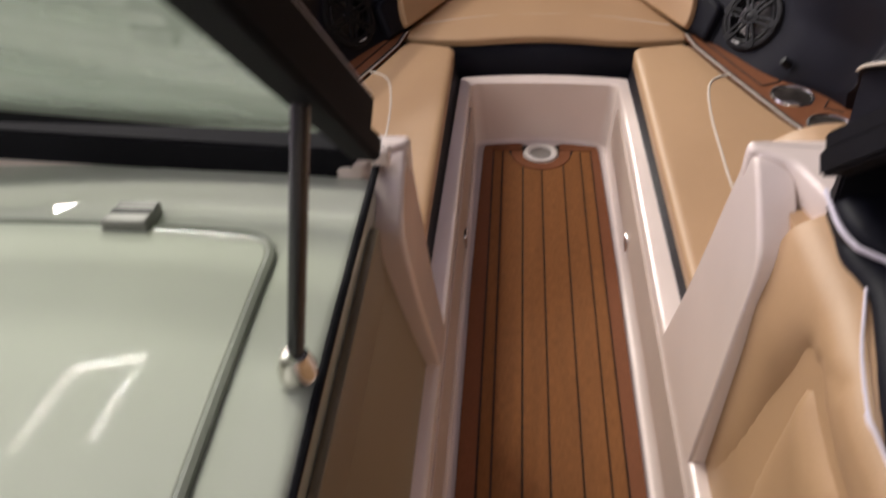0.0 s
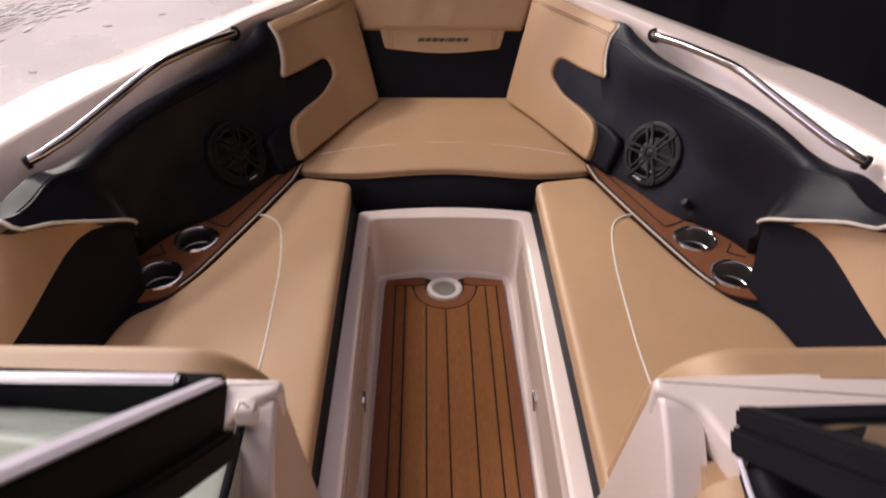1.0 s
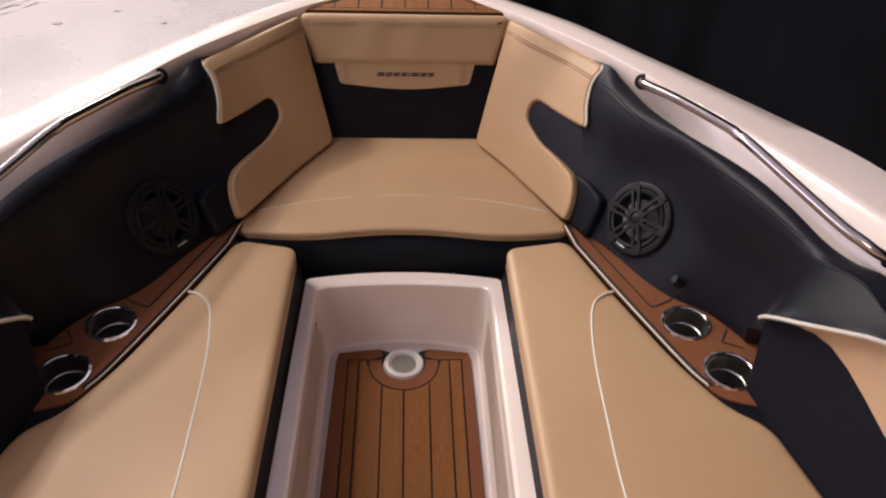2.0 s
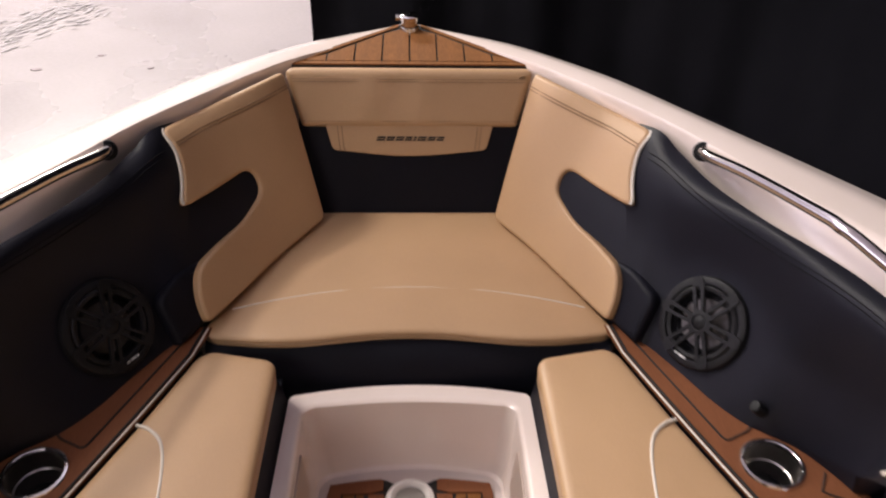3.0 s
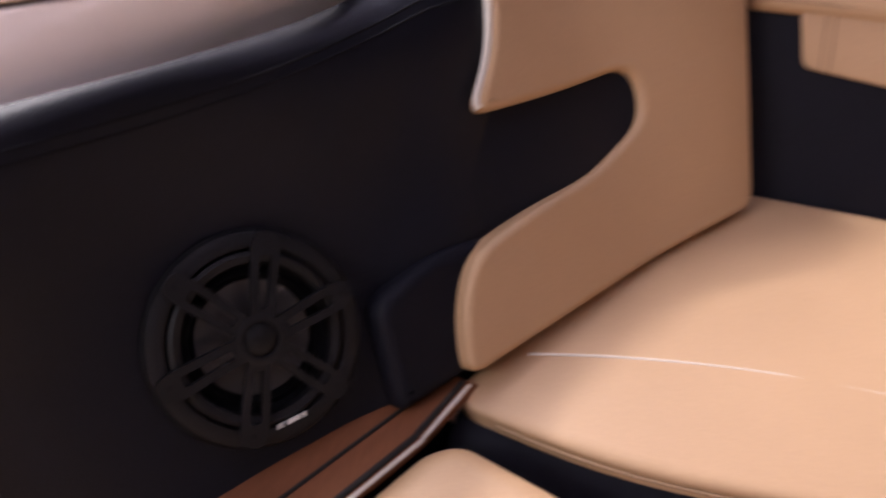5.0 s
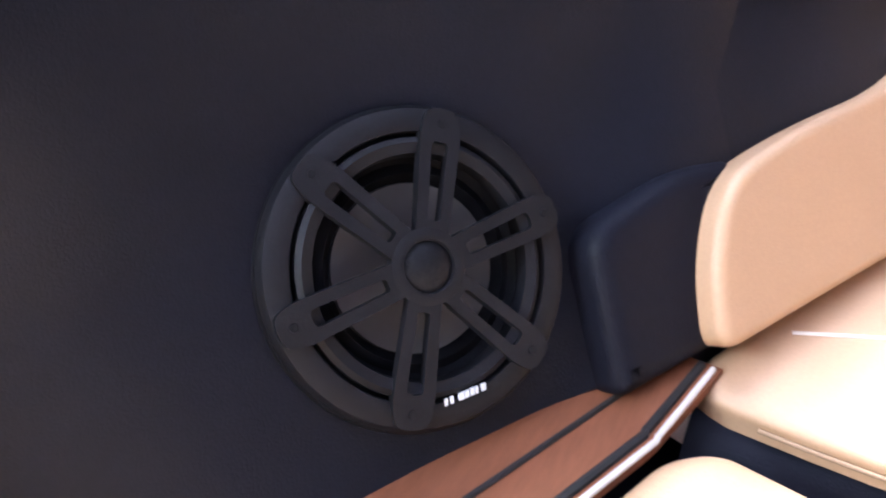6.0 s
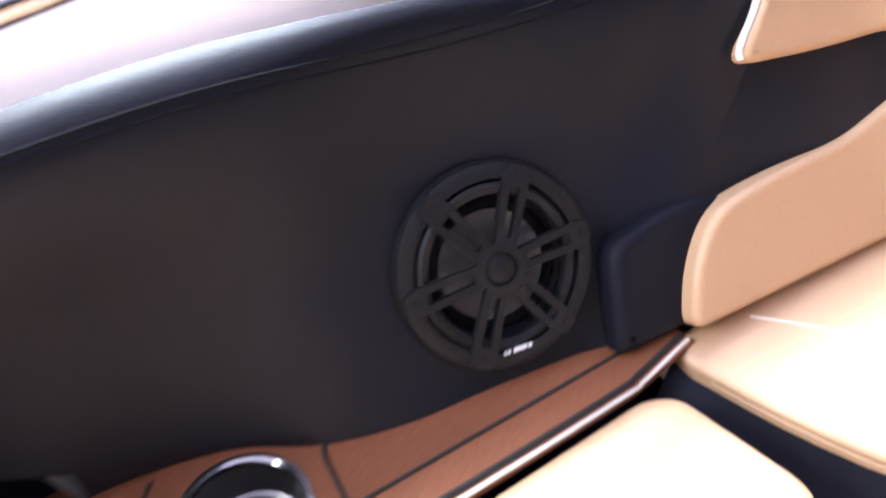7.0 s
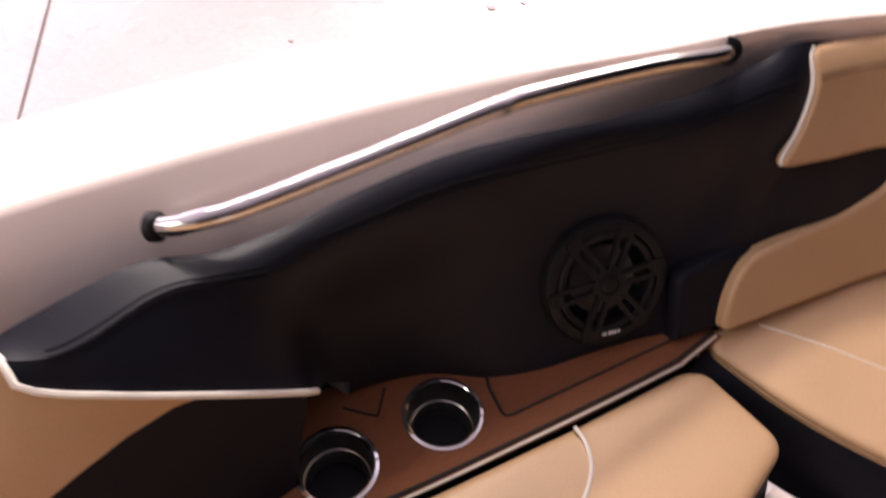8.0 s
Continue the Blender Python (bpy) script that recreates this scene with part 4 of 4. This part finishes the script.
for s in (1, -1):
    port = s < 0
    con = thing("console", "white moulded console beside the walk-through" + (", its dash pale grey-green" if port else ", its dash padded black"), "console")
    post = rounded([(-0.93, 0.0, 0), (-1.06, 0.42, 0.05), (-1.128, 0.732, 0.012), (-1.165, 0.740, 0.012), (-1.215, 0.716, 0.03)] + ([(-1.268, 0.672, 0.03), (-1.255, 0.610, 0.03), (-1.20, 0.44, 0.05), (-1.12, 0.24, 0.05), (-1.03, 0.0, 0)] if port else [(-1.298, 0.655, 0.04), (-1.312, 0.0, 0)]))
    part("post", pad(post, 0.05, 0.008, lambda u, v, h, s=s: (s * (0.298 - h - 0.055 * (0.74 - v)), u, v)), GEL, con, "white moulded post panel")
    part("crosspiece", pad(rounded([(0.243 * s, -1.126, 0.012), (1.09 * s, -1.090, 0.01), (1.09 * s, -1.19 if port else -1.23, 0.01), (0.42 * s, -1.20 if port else -1.275, 0.02), (0.322 * s, -1.21 if port else -1.282, 0.02), (0.303 * s, -1.205 if port else -1.215, 0.01), (0.292 * s, -1.180, 0.02), (0.243 * s, -1.150, 0.012)]), 0.05, 0.010, flat(0.697)), GEL, con, "white ledge under the windscreen")
    part("bulkhead", box(min(0.30 * s, 1.0 * s), max(0.30 * s, 1.0 * s), -1.16, -1.135, 0.0, 0.70), GEL, con)
    # the port panel has its shade in the colour; starboard keeps the plain tan
    part("side_panel", sheet([[(s * (0.287 - 0.085 * (0.70 - z)), y + (0.26 * (0.70 - z) if port and y > -1.5 else 0.0), z) for z in (0.0, 0.2, 0.45, 0.70)] for y in (-2.6, -1.9, -1.23)], away=(s * 0.03, 0, 0)), OLIVE_SHADED if port else CREAM, con, ("shade-darkened olive" if port else "tan") + " upholstered side panel")
    lean = lambda u, v, h, s=s: (s * u, -1.125 + 0.31 * (0.72 - v) + h, v)
    part("end_backrest", pad(rounded([(0.275, 0.30, 0.02), (0.98, 0.30, 0.02), (0.98, 0.775 if port else 0.755, 0.03), (0.34, 0.755 if port else 0.745, 0.06), (0.275, 0.675, 0.06)]), 0.07, 0.028, lean, puff=0.004), CREAM, benches[s], "tan padded backrest against the console")
    # windscreen
    screen = thing("windscreen", "tinted windscreen pane in a black frame" + (", held by a strut" if port else ""), "windscreen", group="windscreens")
    a, b = Vector((s * 0.272, -1.308, 0.858)), Vector((s * 0.260, -1.832, 1.316))
    c, d = Vector((s * 1.06, -1.17, 0.80)), Vector((s * 0.95, -1.74, 1.300))
    if not port:
        a, b = Vector((0.296, -1.288, 0.833)), Vector((0.262, -1.832, 1.312))
        c, d = Vector((1.06, -1.276, 0.842)), Vector((0.95, -1.74, 1.30))

    def bar(p, q, w, t, up, slim=1.0):
        ax = (q - p).normalized()
        side = ax.cross(up).normalized()
        up2 = side.cross(ax)
        bm = bmesh.new()
        vs = [bm.verts.new(e + side * (w * i) + up2 * (t * j * k)) for e, k in ((p, 1.0), (q, slim)) for i, j in ((-1, -1), (1, -1), (1, 1), (-1, 1))]
        for f in ((0, 1, 2, 3), (4, 7, 6, 5), (0, 4, 5, 1), (1, 5, 6, 2), (2, 6, 7, 3), (3, 7, 4, 0)):
            bm.faces.new([vs[i] for i in f])
        bmesh.ops.bevel(bm, geom=bm.edges[:], offset=0.004, segments=2, affect="EDGES")
        return bm

    nrm = (b - a).cross(c - a).normalized()
    nrm = nrm if nrm.z > 0 else -nrm
    out = Vector((-0.008, 0, 0))
    if port:
        part("upright_frame", bar(a + nrm * 0.023 + out, b + nrm * 0.016 + out, 0.013, 0.026, nrm, 0.73), FRAME, screen, "black upright frame")
        part("frame_cap", bar(a + nrm * 0.049 + out, b + nrm * 0.035 + out, 0.0105, 0.003, nrm), FRAMETOP, screen, "satin aluminium strip")
    part("upright_frame", bar(a - nrm * 0.016, b - nrm * 0.011, 0.019, 0.016, nrm, 0.7), FRAME, screen, "black lower frame")
    if port:
        rise = Vector((0, 0, 1))
        part("bottom_frame", bar(Vector((-0.315, -1.172, 0.742)), Vector((-1.08, -1.172, 0.780)), 0.036, 0.026, rise), FRAME, screen, "black bottom frame")
        part("lower_frame", bar(Vector((-0.318, -1.256, 0.858)), Vector((-1.06, -1.245, 0.862)), 0.012, 0.022, rise), FRAME, screen, "black lower frame of the folded pane")
        part("frame_cap", bar(Vector((-0.322, -1.260, 0.882)), Vector((-1.05, -1.249, 0.886)), 0.0075, 0.003, rise), FRAMETOP, screen)
    else:
        part("bottom_frame", bar(a, c, 0.013, 0.020, Vector((0, 0, 1))), FRAME, screen, "black bottom frame")
        part("upright_frame", bar(a + nrm * 0.010, b + nrm * 0.010, 0.012, 0.012, nrm), FRAME, screen, "black upright frame")
        part("bottom_seal", bar(a + Vector((0.02, 0.01, -0.055)), c + Vector((0, 0.01, -0.055)), 0.010, 0.046, Vector((0, 0, 1))), PLASTIC, screen, "black rubber seal down to the console")
    part("top_frame", bar(b, d, 0.018, 0.014, nrm), FRAME, screen)
    pane = part("pane", sheet([[a, c], [b, d]], away=nrm * 0.005), GLASS if port else SMOKED, screen, "green tinted pane" if port else "smoked pane", smooth=False)
    pane.visible_shadow = False
    if port:
        hinge = thing("hinge", "small metal windscreen hinge on the console", "hinge", (-0.280, -1.190, 0.741))
        part("knuckle", pad(rounded([(-0.014, -0.012, 0.006), (0.014, -0.012, 0.006), (0.014, 0.012, 0.006), (-0.014, 0.012, 0.006)]), 0.024, 0.006, flat(0.0)), GEL, hinge)
        strut = thing("strut", "black windscreen support strut on a chrome foot", "strut", (-0.307, -1.607, 0.757))
        part("rod", tube([(0, 0, 0.02), (0.037, 0.047, 0.303)], 0.009, 12), RODBLACK, strut)
        part("foot", lathe([(0.020, 0.0), (0.020, 0.012), (0.014, 0.030), (0.0, 0.034)], 20), CHROME, strut, "chrome foot")
        part("dash", pad(rounded([(-0.285, -1.195, 0.03), (-1.08, -1.15, 0.02), (-1.10, -2.6, 0.02), (-0.285, -2.6, 0.02)]), 0.06, 0.016, lambda u, v, h: (u, v, 0.675 + h + dome(u, v)), across=[-1.05 + 0.05 * k for k in range(15)], cuts=[-2.55 + 0.05 * k for k in range(27)]), DASHGEL, con, "glossy pale grey-green dash")
        lid = rounded([(-0.392, -1.372, 0.05), (-0.98, -1.35, 0.05), (-0.98, -2.4, 0.05), (-0.372, -2.4, 0.05)], 8)
        part("hatch_lid", pad(lid, 0.006, 0.004, lambda u, v, h: (u, v, 0.7355 + h + dome(u, v)), across=[-0.95 + 0.05 * k for k in range(12)], cuts=[-2.35 + 0.05 * k for k in range(20)]), DASHGEL, con, "rounded hatch lid in the dash")
        part("groove", tube([(p.x, p.y, 0.7362 + dome(p.x, p.y)) for p in inset(dense(lid), -0.004)], 0.0075, 8, closed=True), GROOVE, con, "groove round the lid, its shade painted grey")
        part("gasket", tube(spline([(-0.287, -1.19, 0.735), (-0.287, -1.6, 0.742), (-0.287, -2.0, 0.725), (-0.287, -2.6, 0.64)], 4), 0.0055, 8), FRAME, con, "black edge gasket")
        part("edge_trim", box(-0.2855, -0.272, -2.2, -1.29, 0.58, 0.700, 0.006), OLIVE_SHADED, con, "olive trim strip")
        latch = thing("hatch_latch", "square chrome latch on the dash hatch", "latch", (-0.586, -1.345, 0.741))
        part("plate", pad(rounded([(-0.032, -0.03, 0.006), (0.032, -0.03, 0.006), (0.028, 0.03, 0.006), (-0.028, 0.03, 0.006)]), 0.019, 0.005, lambda u, v, h: (u, v, h * (1.0 - 10 * v))), LATCHGREY, latch)
        part("slot", box(-0.026, 0.026, -0.006, 0.003, 0.0185, 0.0205), PLASTIC, latch)
        part("lever", box(-0.027, 0.027, 0.006, 0.025, 0.0130, 0.0165, 0.002), LATCHGREY, latch, "grey lever")
    else:
        part("dash_pad", pad(rounded([(0.323, -1.245, 0.03), (1.05, -1.19, 0.05), (1.08, -2.6, 0.05), (0.276, -2.6, 0.05), (0.268, -1.65, 0.1), (0.326, -1.425, 0.03), (0.311, -1.37, 0.05)]), 0.098, 0.036, flat(0.645), puff=0.004), BLACK, con, "black padded dash")
        hood = rounded([(0.322, -1.245, 0.02), (1.05, -1.19, 0.05), (1.05, -1.75, 0.05), (0.62, -1.55, 0.2), (0.415, -1.437, 0.1), (0.330, -1.376, 0.05), (0.315, -1.33, 0.06)], 6)
        part("dash_hood", pad(hood, 0.07, 0.026, flat(0.70), puff=0.003), BLACK, con, "black upper dash pad")
        line = spline([(0.318, -1.252, 0.748), (0.312, -1.32, 0.750), (0.318, -1.362, 0.750), (0.336, -1.385, 0.750), (0.415, -1.443, 0.750), (0.50, -1.492, 0.750), (0.62, -1.548, 0.750), (0.80, -1.64, 0.750)], 6)
        part("piping", tube(line, 0.0035), FRAMETOP, con, "silver trim under the dash hood")
        welt = spline([(0.326, -1.412, 0.724), (0.309, -1.457, 0.726), (0.285, -1.527, 0.726), (0.265, -1.618, 0.726), (0.267, -1.68, 0.726), (0.271, -2.5, 0.726)], 6)
        part("piping", tube(welt, 0.0022), FRAMETOP, con, "thin silver piping")
        creases = [spline([(y, z, 0) for y, z in line], 6) for line in (
            [(-1.442, 0.614), (-1.432, 0.53), (-1.424, 0.45), (-1.41, 0.20), (-1.40, 0.05)],
            [(-1.452, 0.61), (-1.474, 0.624), (-1.53, 0.610), (-1.609, 0.600), (-1.80, 0.585), (-2.4, 0.58)],
            [(-1.478, 0.628), (-1.490, 0.652), (-1.512, 0.676), (-1.54, 0.690)])]
        rows = []
        for i in range(100):
            y = -1.27 - 0.75 * i / 99
            crown = 0.722
            row = []
            for k in range(64):
                z = 0.05 + (crown - 0.05) * k / 63
                rise = 1.0
                for line, wide in zip(creases, (0.032, 0.026, 0.012)):
                    d = min((p - Vector((y, z, 0))).length for p in line)
                    rise = min(rise, 1 - 0.9 * math.exp(-(d / wide) ** 1.3) * (0.15 if wide < 0.02 else 1))
                turn = max(0.0, z - 0.56) / 0.20
                edge = min(1, (crown - z) / 0.03 + 0.2) ** 0.5
                row.append((0.300 - 0.046 * rise * edge + (0.058 - 0.05 * min(1, max(0, (-1.43 - y) / 0.18))) * turn * turn - 0.03 * max(0, 0.5 - z), y, z))
            rows.append(row)
        part("bolster", sheet(rows, away=(0.03, 0, 0)), CREAM, con, "tan padded bolster with deep tucks")

# ---------------------------------------------------------------- warning label on the port gunwale
label = thing("warning_label", "grey and red printed warning label on the gunwale", "label")
back, down = Vector((-0.24, -0.97, 0)).normalized(), Vector((0.53, -0.17, -0.84)).normalized()
face = back.cross(down).normalized()
down = face.cross(back)
spot = Vector((-1.022, -0.575, 0.668)) + back * 0.050 + down * 0.046 + face * 0.004
label.matrix_basis = Matrix(((down.x, -back.x, face.x, spot.x), (down.y, -back.y, face.y, spot.y), (down.z, -back.z, face.z, spot.z), (0, 0, 0, 1)))
part("backing", box(-0.048, 0.05, -0.075, 0.075, 0.0, 0.002), DECAL, label, smooth=False)
part("headline", box(-0.048, -0.030, -0.072, 0.072, 0.0021, 0.0028), RED, label, "red bar", smooth=False)
for k in range(8):
    part("text_bar", box(-0.024 + 0.009 * k, -0.020 + 0.009 * k, -0.068, 0.04 + 0.028 * math.sin(k * 2.1), 0.0021, 0.0027), GREYINK, label, smooth=False)
